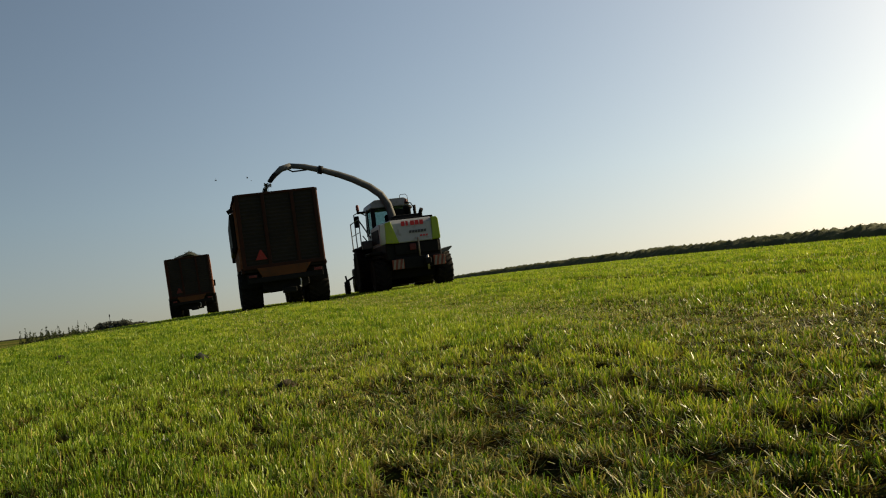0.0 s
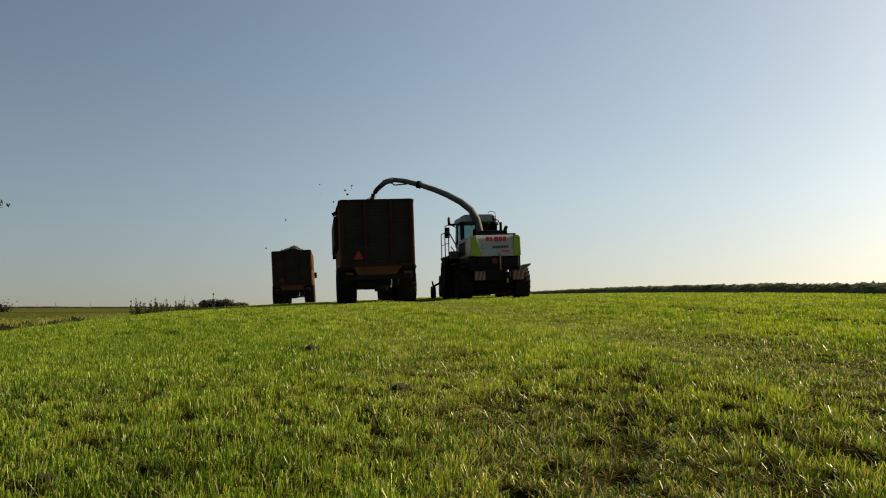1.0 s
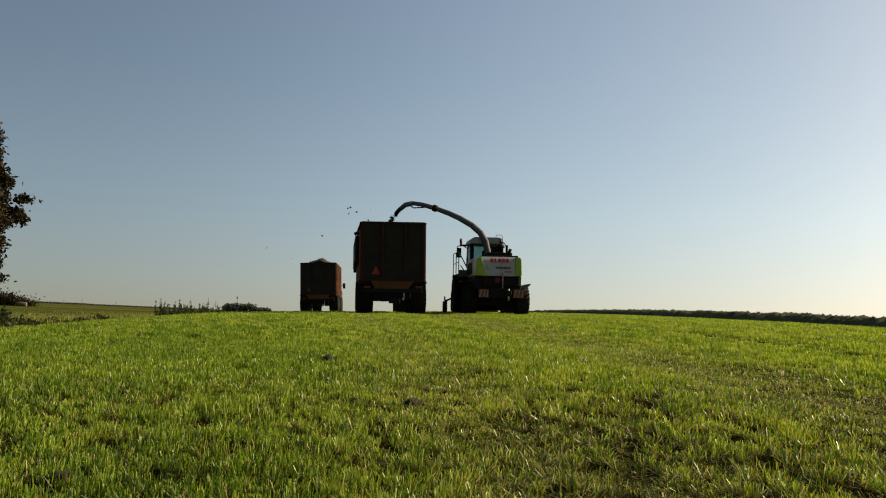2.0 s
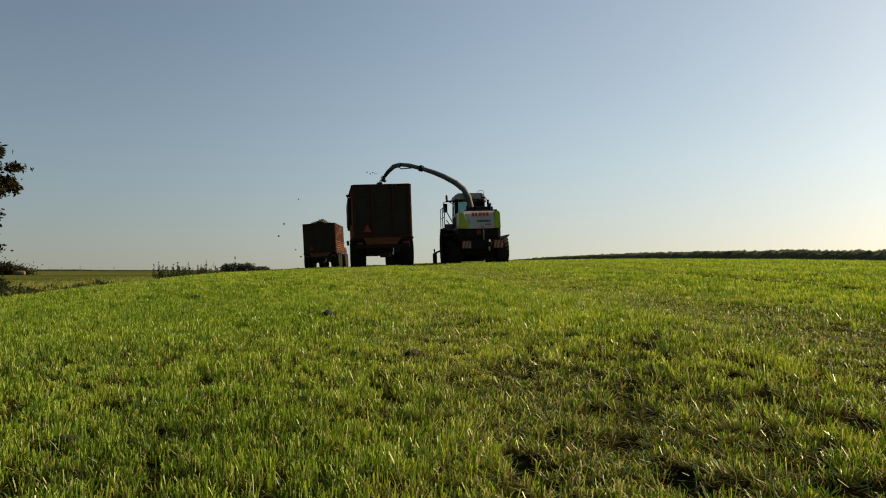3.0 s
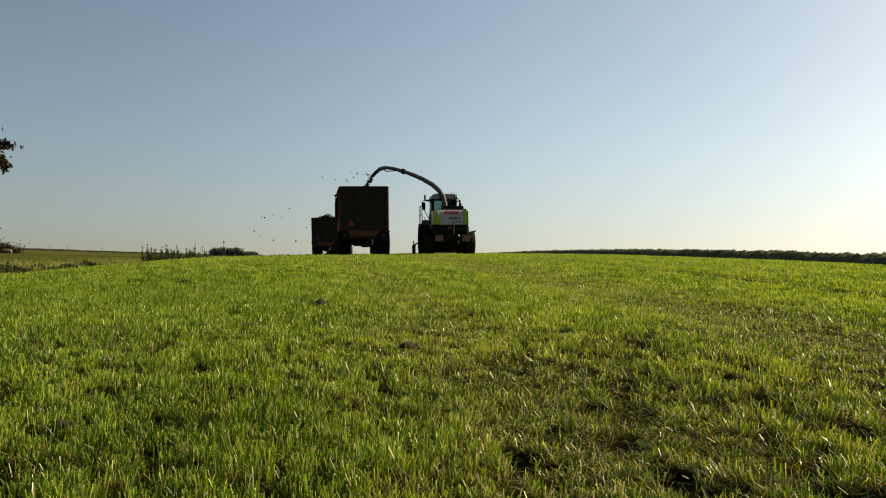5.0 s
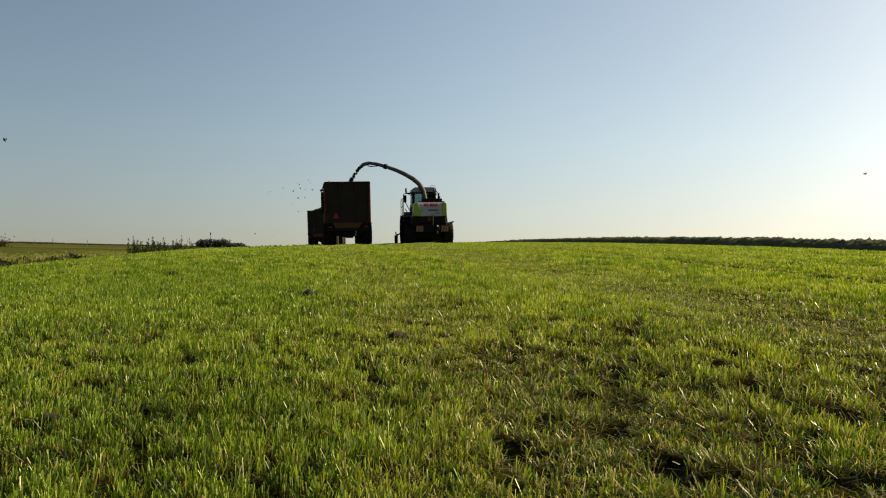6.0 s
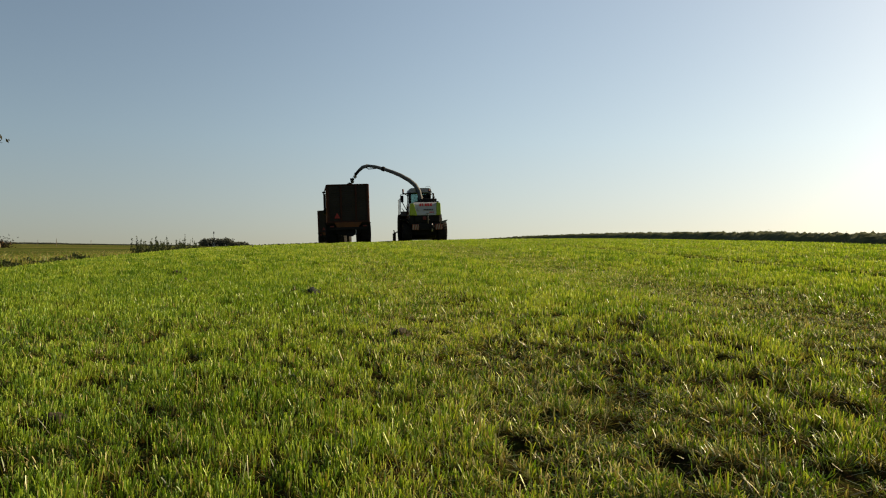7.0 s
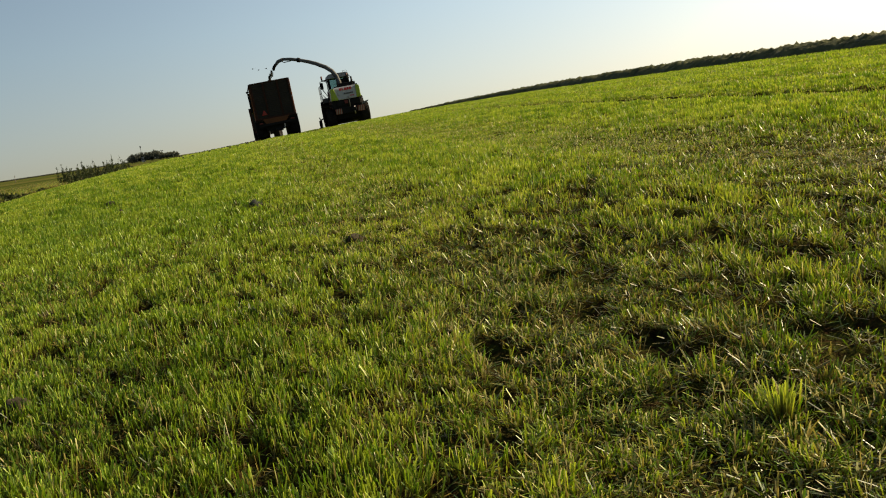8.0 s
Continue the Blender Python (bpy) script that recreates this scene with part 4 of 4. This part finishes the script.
# ---- trees, weeds and distance ----
def leaves(points, size, hue, rng):
    """Small bent leaf quads at the points."""
    n = len(points)
    a = rng.normal(size=(n, 3))
    a /= np.linalg.norm(a, axis=1)[:, None]
    b = np.cross(a, rng.normal(size=(n, 3)))
    b /= np.linalg.norm(b, axis=1)[:, None]
    s = size[:, None]
    v = np.stack([points - a * s, points + b * s * 0.45, points + a * s, points - b * s * 0.45], 1).reshape(-1, 3)
    q = np.arange(4 * n).reshape(-1, 4)
    return v, q, np.repeat(hue, 4), np.ones(4 * n)


def tree(x, y, height, radius, label, seed, low=0.2):
    rng = np.random.RandomState(seed)
    t = tagged(new("tree"), label, "tree")
    t.location = (x, y, float(land(x, y)) - 0.05)
    part("trunk", tube([(0, 0, 0), (0.1, 0.05, height * 0.25), (-0.05, 0.1, height * 0.5), (0.1, 0, height * 0.85)], [height * 0.032, height * 0.024, height * 0.017, height * 0.004], 10), BARK, t)
    pts, cnt = [], 110
    for k in range(cnt):
        u = (k + 0.5) / cnt
        z = height * (low + (0.97 - low) * u)
        env = radius * (math.sin(math.pi * min(1, 0.3 + 0.63 * u)) ** 0.5) * rng.uniform(0.84, 1.06)
        a = k * 2.4 + rng.uniform(-0.4, 0.4)
        tip = Vector((env * math.cos(a), env * math.sin(a), z))
        root = Vector((0, 0, max(height * 0.14, z - env * 0.55)))
        mid = root.lerp(tip, 0.5) + Vector((0, 0, 0.12 * env))
        part("limb", tube([root, mid, tip], [height * 0.009, height * 0.006, height * 0.002], 5), BARK, t)
        for c in range(9):
            w = rng.uniform(0.55, 1.03)
            p = np.array(root.lerp(tip, w)) + rng.normal(size=3) * env * 0.10
            pts.append(p + rng.normal(size=(130, 3)) * (0.42, 0.42, 0.24) * radius * 0.125)
    p = np.concatenate(pts)
    me = scatter_mesh("crown", *leaves(p, rng.uniform(0.19, 0.33, len(p)), np.clip(rng.normal(0.45, 0.25, len(p)), 0, 1), rng), LEAF)
    c = new("crown", me)
    c.parent = t
    return t


tree(-37.9, 82.0, 19.6, 7.9, "broad-leaved tree with brown-tinged late summer leaves", 21, 0.17)


def bush(name, x, y, w, d, h, n, label, seed, mat=LEAF, size=(0.1, 0.2)):
    """A dense shrub or clump: leaf clusters over short stems."""
    rng = np.random.RandomState(seed)
    t = tagged(new(name), label, "bush")
    t.location = (x, y, float(land(x, y)) - 0.05)
    p, stems = [], bmesh.new()
    for k in range(max(8, n // 60)):
        a, r = rng.uniform(0, 6.28), math.sqrt(rng.uniform(0, 1))
        c = np.array([w * r * math.cos(a), d * r * math.sin(a), 0])
        top = h * (1 - 0.55 * r * r) * rng.uniform(0.6, 1.1)
        tube([(c[0], c[1], 0), (c[0] * 1.05, c[1] * 1.05, top)], [0.03, 0.01], 4, stems)
        m = 60
        q = rng.normal(size=(m, 3)) * (w * 0.13, d * 0.13, top * 0.2)
        p.append(c + q + np.stack([np.zeros(m), np.zeros(m), top * rng.uniform(0.15, 0.95, m)], 1))
    part("stem", stems, BARK, t)
    p = np.concatenate(p)
    p[:, 2] = np.abs(p[:, 2])
    o = new("foliage", scatter_mesh("foliage", *leaves(p, rng.uniform(*size, len(p)), np.clip(rng.normal(0.4, 0.25, len(p)), 0, 1), rng), mat))
    o.parent = t
    return t


bush("hedge_bush", -97.5, 250.0, 13.5, 4.0, 4.6, 16000, "rounded dark hedge bush on the meadow", 31, LEAF, (0.2, 0.4))


def bale():
    """A weathered round bale left lying by the hedge."""
    t = tagged(new("straw_bale"), "pale weathered round straw bale lying by the hedge", "bale")
    t.location = (-84.5, 246, float(land(-84.5, 246)) - 0.05)
    part("roll", lathe_x([(-1.3, 0.1), (-1.3, 0.52), (-1.22, 0.6), (1.22, 0.6), (1.3, 0.52), (1.3, 0.1)], 20), STRAW, t, "", pose(0, 0, 0.58))
    for x in (-0.7, 0.0, 0.7):
        part("twine", lathe_x([(-0.03, 0.59), (-0.03, 0.615), (0.03, 0.615), (0.03, 0.59)], 20), BARK, t, "", pose(x, 0, 0.58))


bale()


def tall_weed(x, y, h, seed, label):
    """A dock or nettle clump: straight stems with leaves up their length."""
    rng = np.random.RandomState(seed)
    t = tagged(new("tall_weed"), label, "weed", "weeds along the ditch")
    t.location = (x, y, float(land(x, y)) - 0.05)
    stems, p = bmesh.new(), []
    for k in range(24):
        a, r = rng.uniform(0, 6.28), rng.uniform(0, 1.15)
        top = h * (rng.uniform(0.75, 1.0) if k % 8 == 0 else rng.uniform(0.3, 0.72)) * (1 - 0.2 * r)
        b0 = np.array([r * math.cos(a), r * math.sin(a), 0])
        b1 = b0 + (rng.normal() * 0.12, rng.normal() * 0.12, top)
        tube([tuple(b0), tuple(b0 * 0.5 + b1 * 0.5), tuple(b1)], [0.022, 0.018, 0.008], 4, stems)
        m = 36
        u = rng.uniform(0.05, 1, m)[:, None] ** 1.4
        p.append(b0 * (1 - u) + b1 * u + rng.normal(size=(m, 3)) * (0.15, 0.15, 0.06) * (1.12 - u))
    part("stem", stems, WEED, t)
    p = np.concatenate(p)
    p[:, 2] = np.abs(p[:, 2])
    o = new("foliage", scatter_mesh("foliage", *leaves(p, rng.uniform(0.05, 0.15, len(p)), np.clip(rng.normal(0.35, 0.25, len(p)), 0, 1), rng), WEED))
    o.parent = t


wr = random.Random(8)
for k in range(22):
    y = 97 + k * 2.3 + wr.uniform(-1, 1)
    h = wr.uniform(1.0, 1.3) if k in (7, 8, 13, 14) else (wr.uniform(2.0, 2.7) if k < 8 else wr.uniform(1.9, 3.2) if k < 17 else wr.uniform(1.0, 1.6))
    tall_weed(EDGE + 0.3 + wr.uniform(-0.9, 0.5), y, h, 100 + k, "tall dark dock and nettle clump beside the ditch")
for k in range(24):
    tall_weed(EDGE - 0.9 + wr.uniform(-1.0, 0.7), 44 + k * 1.75 + wr.uniform(-1.0, 1.0), 1.25 if k in (5, 6) else wr.uniform(0.3, 0.75), 140 + k, "low brown weed clump on the ditch bank")


def rough_bank():
    """Uncut dry grass along the ditch and over the near meadow."""
    rng = np.random.RandomState(17)
    n = 48000
    x = EDGE - 0.2 - np.abs(rng.exponential(6.0, n))
    y = rng.uniform(25, 190, n)
    bank = np.exp(-((x - EDGE + 1.5) / 1.5) ** 2)
    h = (0.12 + 0.33 * bank) * rng.uniform(0.5, 1.4, n)
    hue = np.where(rng.uniform(0, 1, n) < 0.5, rng.uniform(0.84, 0.9, n), np.clip(rng.normal(0.36, 0.12, n), 0, 1))
    p = np.stack([x, y, land(x, y) - 0.02], 1)
    me = scatter_mesh("rough_grass", *blades(p, h, rng.uniform(0.025, 0.06, n), np.abs(rng.normal(size=n)) * 0.3, rng.uniform(0, 6.28, n), hue, 1, rng, tip=0.3), GRASS)
    tagged(new("rough_grass", me), "uncut pale dry grass along the ditch bank", "grass", kind="stuff")


rough_bank()


def far_woods(label, x0, x1, y, h, n, seed):
    rng = np.random.RandomState(seed)
    pts = []
    for k in range(n):
        cx = x0 + (x1 - x0) * (k + 0.5) / n + rng.uniform(-1, 1)
        hh = h * (0.72 + 0.28 * math.sin(math.pi * (k + 0.5) / n)) * rng.uniform(0.8, 1.08) * (0.68 if k > 0.64 * n else 1)
        r = (x1 - x0) / n * 1.2
        q = rng.normal(size=(420, 3)) * (r * 0.45, 3.0, hh * 0.2) + (cx, y, hh * 0.55)
        q[:, 2] = np.clip(q[:, 2], -0.5, hh)
        pts.append(q)
    p = np.concatenate(pts)
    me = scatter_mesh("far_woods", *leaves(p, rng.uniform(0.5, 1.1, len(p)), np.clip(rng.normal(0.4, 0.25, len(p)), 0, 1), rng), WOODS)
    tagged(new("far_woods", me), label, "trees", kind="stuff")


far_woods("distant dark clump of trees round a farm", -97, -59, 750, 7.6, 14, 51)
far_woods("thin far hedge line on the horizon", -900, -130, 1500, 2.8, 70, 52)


def farm():
    """The little house and the lattice mast at the far farm."""
    hs = tagged(new("farm_house"), "small white farmhouse among distant trees", "house")
    hs.location = (-85.6, 748, -0.45)
    part("wall", block(-0.9, 0.9, -3, 3, 0, 4.2, 0.05), WALL, hs)
    part("roof", prism([(-1.2, 4.1), (1.2, 4.1), (0, 5.4)], -3.3, 3.3), BLACK, hs)
    part("window", block(-0.5, 0.5, -3.05, -2.99, 1.4, 2.8), BLACK, hs)
    ms = tagged(new("mast"), "thin dark mast behind the far farm", "mast")
    ms.location = (-86.6, 752, -0.45)
    part("pole", tube([(0, 0, 0), (0, 0, 12.9)], [0.22, 0.14], 6), BLACK, ms)
    part("antenna", block(-0.45, 0.45, -0.3, 0.3, 11.2, 13.0, 0.1), BLACK, ms)
    for k, (x, y, h) in enumerate(((-118, 420, 3.6), (-103, 420, 3.2), (-150, 500, 3.4))):
        p = tagged(new("field_post"), "thin wooden post out on the meadow", "post")
        p.location = (x, y, -0.45)
        part("pole", tube([(0, 0, 0), (0.05, 0, h)], [0.14, 0.1], 6), BARK, p)


farm()


def lump(name, x, y, w, d, h, mat, label, seed, strands=0):
    """A clod or torn tuft lying on the stubble."""
    rng = np.random.RandomState(seed)
    bm = bmesh.new()
    bmesh.ops.create_icosphere(bm, subdivisions=3, radius=1)
    for v in bm.verts:
        k = 1 + 0.35 * noise.noise(v.co * 1.7 + Vector((seed, 0, 0))) + 0.18 * noise.noise(v.co * 5 + Vector((0, seed, 0)))
        v.co = Vector((v.co.x * w * k, v.co.y * d * k, max(-0.2, v.co.z) * h * k))
    for f in bm.faces:
        f.smooth = True
    t = tagged(new(name), label, "clod")
    t.location = (x, y, float(land(x, y) + (micro(x, y) if y < 10 else 0)) + 0.005)
    part("crumb", bm, mat, t)
    if strands:
        p = np.stack([rng.normal(size=strands) * w * 0.7, rng.normal(size=strands) * d * 0.7, np.full(strands, h * 0.3)], 1)
        st = blades(p, rng.uniform(0.03, 0.08, strands), rng.uniform(0.004, 0.008, strands), rng.uniform(0.6, 1.5, strands), rng.uniform(0, 6.28, strands), rng.uniform(0.0, 0.3, strands), 2, rng)
        o = new("blade", scatter_mesh("blade", *st, GRASS))
        o.parent = t


lump("torn_tuft", -0.1, 8.5, 0.085, 0.09, 0.06, CHOP, "dark torn tuft of grass lying on the stubble", 1, 160)
lump("soil_clod", -0.97, 3.34, 0.045, 0.05, 0.05, CLAY, "dark brown clod of soil in the stubble", 2, 30)
lump("soil_clod", 0.45, 5.4, 0.06, 0.05, 0.045, CLAY, "pale dry clod of soil in the stubble", 3, 25)
lump("soil_clod", -1.6, 10.7, 0.04, 0.035, 0.045, CLAY, "dark clod of soil on the stubble", 4, 20)
lump("soil_clod", -1.97, 12.5, 0.07, 0.05, 0.05, CLAY, "dark clod of soil on the stubble", 5, 20)


# ---- motion ----
def stand(x, y, turn, back, front, half):
    """A pose on the ground for a machine whose origin is at x, y: height and slopes from under its wheels. turn: degrees to the right."""
    c, s = math.cos(radians(turn)), math.sin(radians(turn))
    def g(a, b):
        return float(field(x + a * c + b * s, y - a * s + b * c))
    r = (g(-half, back) + g(half, back)) / 2
    f = (g(-half, front) + g(half, front)) / 2
    pitch = math.degrees(math.atan2(f - r, front - back))
    roll = math.degrees(math.atan2(g(-half, back) - g(half, back), 2 * half))
    z = r - math.tan(radians(pitch)) * back
    return pose(x, y, z - 0.015, pitch, roll, -turn)


def between(rows, t):
    for a, b in zip(rows, rows[1:]):
        if t <= b[0]:
            u = (t - a[0]) / (b[0] - a[0])
            return [p + (q - p) * u for p, q in zip(a[1:], b[1:])]
    return list(rows[-1][1:])


# seconds, x, y of the tailboard, degrees turned to the right
WAY_A = [(0, 2.23, 28.2, 0.3), (1, 2.08, 31.0, 0.2), (2.5, 2.0, 37.0, 0), (3.5, 1.94, 41.0, 0), (4.5, 1.89, 45.0, 0), (6, 1.83, 51.0, 0.3), (7, 1.83, 55.0, 0.5), (8, 1.95, 59.0, 0.5)]
WAY_H = [(0, 6.83, 29.8, 1.3), (1, 6.64, 32.7, 1.1), (2.5, 6.47, 38.1, 2.0), (3.5, 6.48, 41.8, 2.5), (4.5, 6.54, 45.42, 2.5), (6, 6.6, 50.9, 2), (8, 6.58, 58.2, 2)]
WAY_B = [(0, -1.42, 55.5, 0), (1, -1.7, 60.5, 1), (2.5, -1.6, 68.0, 4), (3.5, -1.28, 75.0, 7), (4.5, -0.65, 82.0, 8), (6, 0.53, 90.0, 8), (7, 1.26, 95.0, 7), (8, 1.9, 100.0, 5)]


# seconds, metres by which the drawing tractor runs beside its trailer's line
DRIFT = [(0, 0.05), (3, 0.05), (4.5, 0.18), (8, 0.18)]


def roll_wheels(wheels, way, step):
    for w in wheels:
        at, rows, gone, t = w.matrix_basis.translation.copy(), [], 0.0, 0.0
        r, last = at.z, between(way, 0)
        while t < 8.0001:
            now = between(way, t)
            gone += math.hypot(now[0] - last[0], now[1] - last[1])
            last = now
            rows.append((t, pose(*at, -math.degrees(gone / r), 0, 0)))
            t = round(t + step, 3)
        walk(w, rows)


# seconds, degrees by which the spout is swung towards the tail (below 0: forwards)
SWING = [(0, 1), (0.5, -8), (1, -16), (2.3, -20), (8, -20)]


def swing(t):
    a = between(SWING, min(max(t, 0), 8))[0]
    px, py = 0.03, SPOUT_Y - 0.1
    c, s = math.cos(radians(a)), math.sin(radians(a))
    return pose(px - c * px + s * py, py - s * px - c * py, 0, 0, 0, a)


def motions():
    walk(parts_of_spout[0], [(k * 0.25, swing(k * 0.25)) for k in range(33)])
    ts = [k * 0.5 for k in range(17)]
    for thing, way, back, front, half, ahead in ((TRAILER_A, WAY_A, 1.3, 2.9, 1.06, 0), (TRAILER_B, WAY_B, 1.3, 2.9, 1.06, 0),
                                                 (TRACTOR_A, WAY_A, 0.75, 3.2, 0.95, 9.0), (TRACTOR_B, WAY_B, 0.75, 3.2, 0.95, 9.0), (HARVESTER, WAY_H, 0.95, 4.6, 1.3, 0)):
        rows = []
        for t in ts:
            x, y, a = between(way, t)
            if thing == TRACTOR_A:
                x += between(DRIFT, t)[0]
            rows.append((t, stand(x + ahead * math.sin(radians(a)), y + ahead * math.cos(radians(a)), a, back, front, half)))
        walk(thing, rows)
    roll_wheels(WHEELS_A, WAY_A, 0.2)
    roll_wheels(TWHEELS_A, WAY_A, 0.2)
    roll_wheels(WHEELS_B, WAY_B, 0.1)
    roll_wheels(TWHEELS_B, WAY_B, 0.1)
    roll_wheels(HWHEELS[:4], WAY_H, 0.2)
    roll_wheels(HWHEELS[4:], WAY_H, 0.1)
    air_motions()


# ---- chopped grass in the air ----
def clump_mesh(seed, size):
    """A ragged wad of chopped grass."""
    rng = np.random.RandomState(seed)
    n = 46
    p = rng.normal(size=(n, 3)) * (0.5, 0.5, 0.4) * size
    return scatter_mesh("grass_clump", *leaves(p, rng.uniform(0.35, 0.9, n) * size, rng.uniform(0, 1, n), rng), CHOP)


CLUMPS = [clump_mesh(200 + k, 0.014 + 0.008 * k) for k in range(4)]
TIP = Vector(reach(-4.18, 4.5))


def tip_at(t):
    x, y, a = between(WAY_H, min(max(t, 0), 8))
    y += 3.65 * min(t, 0)
    return stand(x, y, a, 0.95, 4.6, 1.3) @ swing(t) @ TIP


# seconds of leaving the spout, how many
BURSTS = ((-0.6, 0.5, 3), (0.35, 0.5, 9), (1.4, 0.3, 7), (1.95, 0.1, 2), (2.82, 0.25, 9), (3.18, 0.5, 34), (4.2, 0.3, 6), (4.75, 0.4, 24), (7.75, 0.3, 10))


def loose_clumps():
    rng = random.Random(77)
    for start, spread, count in BURSTS:
        for k in range(count):
            t0 = start + rng.uniform(0, spread)
            side, lift, drop = rng.uniform(2.2, 7.2), rng.uniform(0.5, 1.3), rng.uniform(1.9, 2.7)
            ob = tagged(new("grass_clump", CLUMPS[rng.randrange(4)]), "small wad of chopped grass blown from the spout", "grass clump", "wads of grass in the air")
            rows, spin = [], rng.uniform(0, 360)
            ax, ay = rng.uniform(-40, 40), rng.uniform(-40, 40)
            for i in range(41):
                t = i * 0.2
                u = max(0.0, t - t0)
                p = tip_at(t if u == 0 else t0)
                x, y = p.x - side * (1 - math.exp(-0.8 * u)) / 0.8, p.y + 1.6 * (1 - math.exp(-1.4 * u))
                z = p.z + lift * u - drop * u * u
                low = float(land(x, y)) + 0.07
                if z < low:
                    # lies where it came down
                    v = (lift + math.sqrt(lift * lift + 4 * drop * (p.z - 0.9))) / (2 * drop)
                    x, y = p.x - side * (1 - math.exp(-0.8 * v)) / 0.8, p.y + 1.6 * (1 - math.exp(-1.4 * v))
                    z = float(land(x, y)) + 0.06
                    u = v
                rows.append((t, pose(x, y, z, ax, ay, spin + 130 * u)))
            walk(ob, rows)


def crop_stream():
    """The jet of chopped grass below the deflector, in ragged pieces that turn as they fall."""
    t = tagged(new("crop_stream"), "dark jet of chopped grass falling from the spout into the trailer", "grass")
    rng = random.Random(5)
    pieces = []
    for k in range(20):
        u = k / 19
        ob = new("wad", clump_mesh(230 + k, 0.065 + 0.045 * u))
        ob.parent = t
        ob.matrix_basis = pose(TIP.x - 0.02 - 0.62 * u + rng.uniform(-0.04, 0.04), TIP.y + rng.uniform(-0.05, 0.05), TIP.z - 1.0 * u)
        pieces.append(ob)
    return t, pieces


STREAM, WADS = crop_stream()


def insect():
    """A fly that darts past close to the lens and down into the stubble."""
    t = tagged(new("flying_insect"), "small dark flying insect with thin wings", "insect")
    part("body", tube([(-0.0036, 0, 0), (-0.002, 0, 0), (0.0008, 0, 0.0002), (0.0034, 0, 0)], [0.0004, 0.0012, 0.0011, 0.0005], 8), BLACK, t)
    for s in (-1, 1):
        part("wing", prism([(0.0, 0.0006), (0.002, 0.001), (0.004, 0.003), (0.003, 0.0035), (0.0003, 0.0013)], s * 0.0009 - 0.0001, s * 0.0009 + 0.0001), BLACK, t)
    return t


INSECTS = [insect(), insect()]


def insect_motion():
    # seconds, x, y, z of each flight
    early = ((0, -1.9, 1.3, 0.05), (2.15, -1.9, 1.3, 0.05), (2.4, -0.94, 1.66, 0.8), (2.5, -0.51, 1.70, 0.812), (2.7, -0.13, 1.80, 0.79), (2.8, 0.06, 1.85, 0.6), (2.95, 0.15, 1.9, 0.12), (8, 0.15, 1.9, 0.12))
    late = ((0, 2.9, 1.2, 0.15), (5.4, 2.9, 1.2, 0.15), (5.8, 1.72, 1.46, 0.86), (5.9, 1.27, 1.58, 0.93), (6.0, 1.01, 1.62, 0.93), (6.1, 0.72, 1.70, 0.925), (6.2, 0.42, 1.85, 0.6), (6.3, 0.3, 1.95, 0.125), (8, 0.3, 1.95, 0.125))
    for fly, way, turn in zip(INSECTS, (early, late), (180, 0)):
        walk(fly, [(t, pose(x, y, z, 0, 8, turn)) for t, x, y, z in way])


def air_motions():
    rows = []
    for k in range(17):
        x, y, a = between(WAY_H, k * 0.5)
        rows.append((k * 0.5, stand(x, y, a, 0.95, 4.6, 1.3) @ swing(k * 0.5)))
    walk(STREAM, rows)
    for n, w in enumerate(WADS):
        p = w.matrix_basis.translation.copy()
        walk(w, [(i * 0.2, pose(p.x + 0.05 * math.sin(i * 1.9 + n), p.y, p.z + 0.06 * math.sin(i * 2.3 + 2 * n), 70 * i, 20 * n, 30 * i)) for i in range(41)])
    loose_clumps()
    insect_motion()


motions()
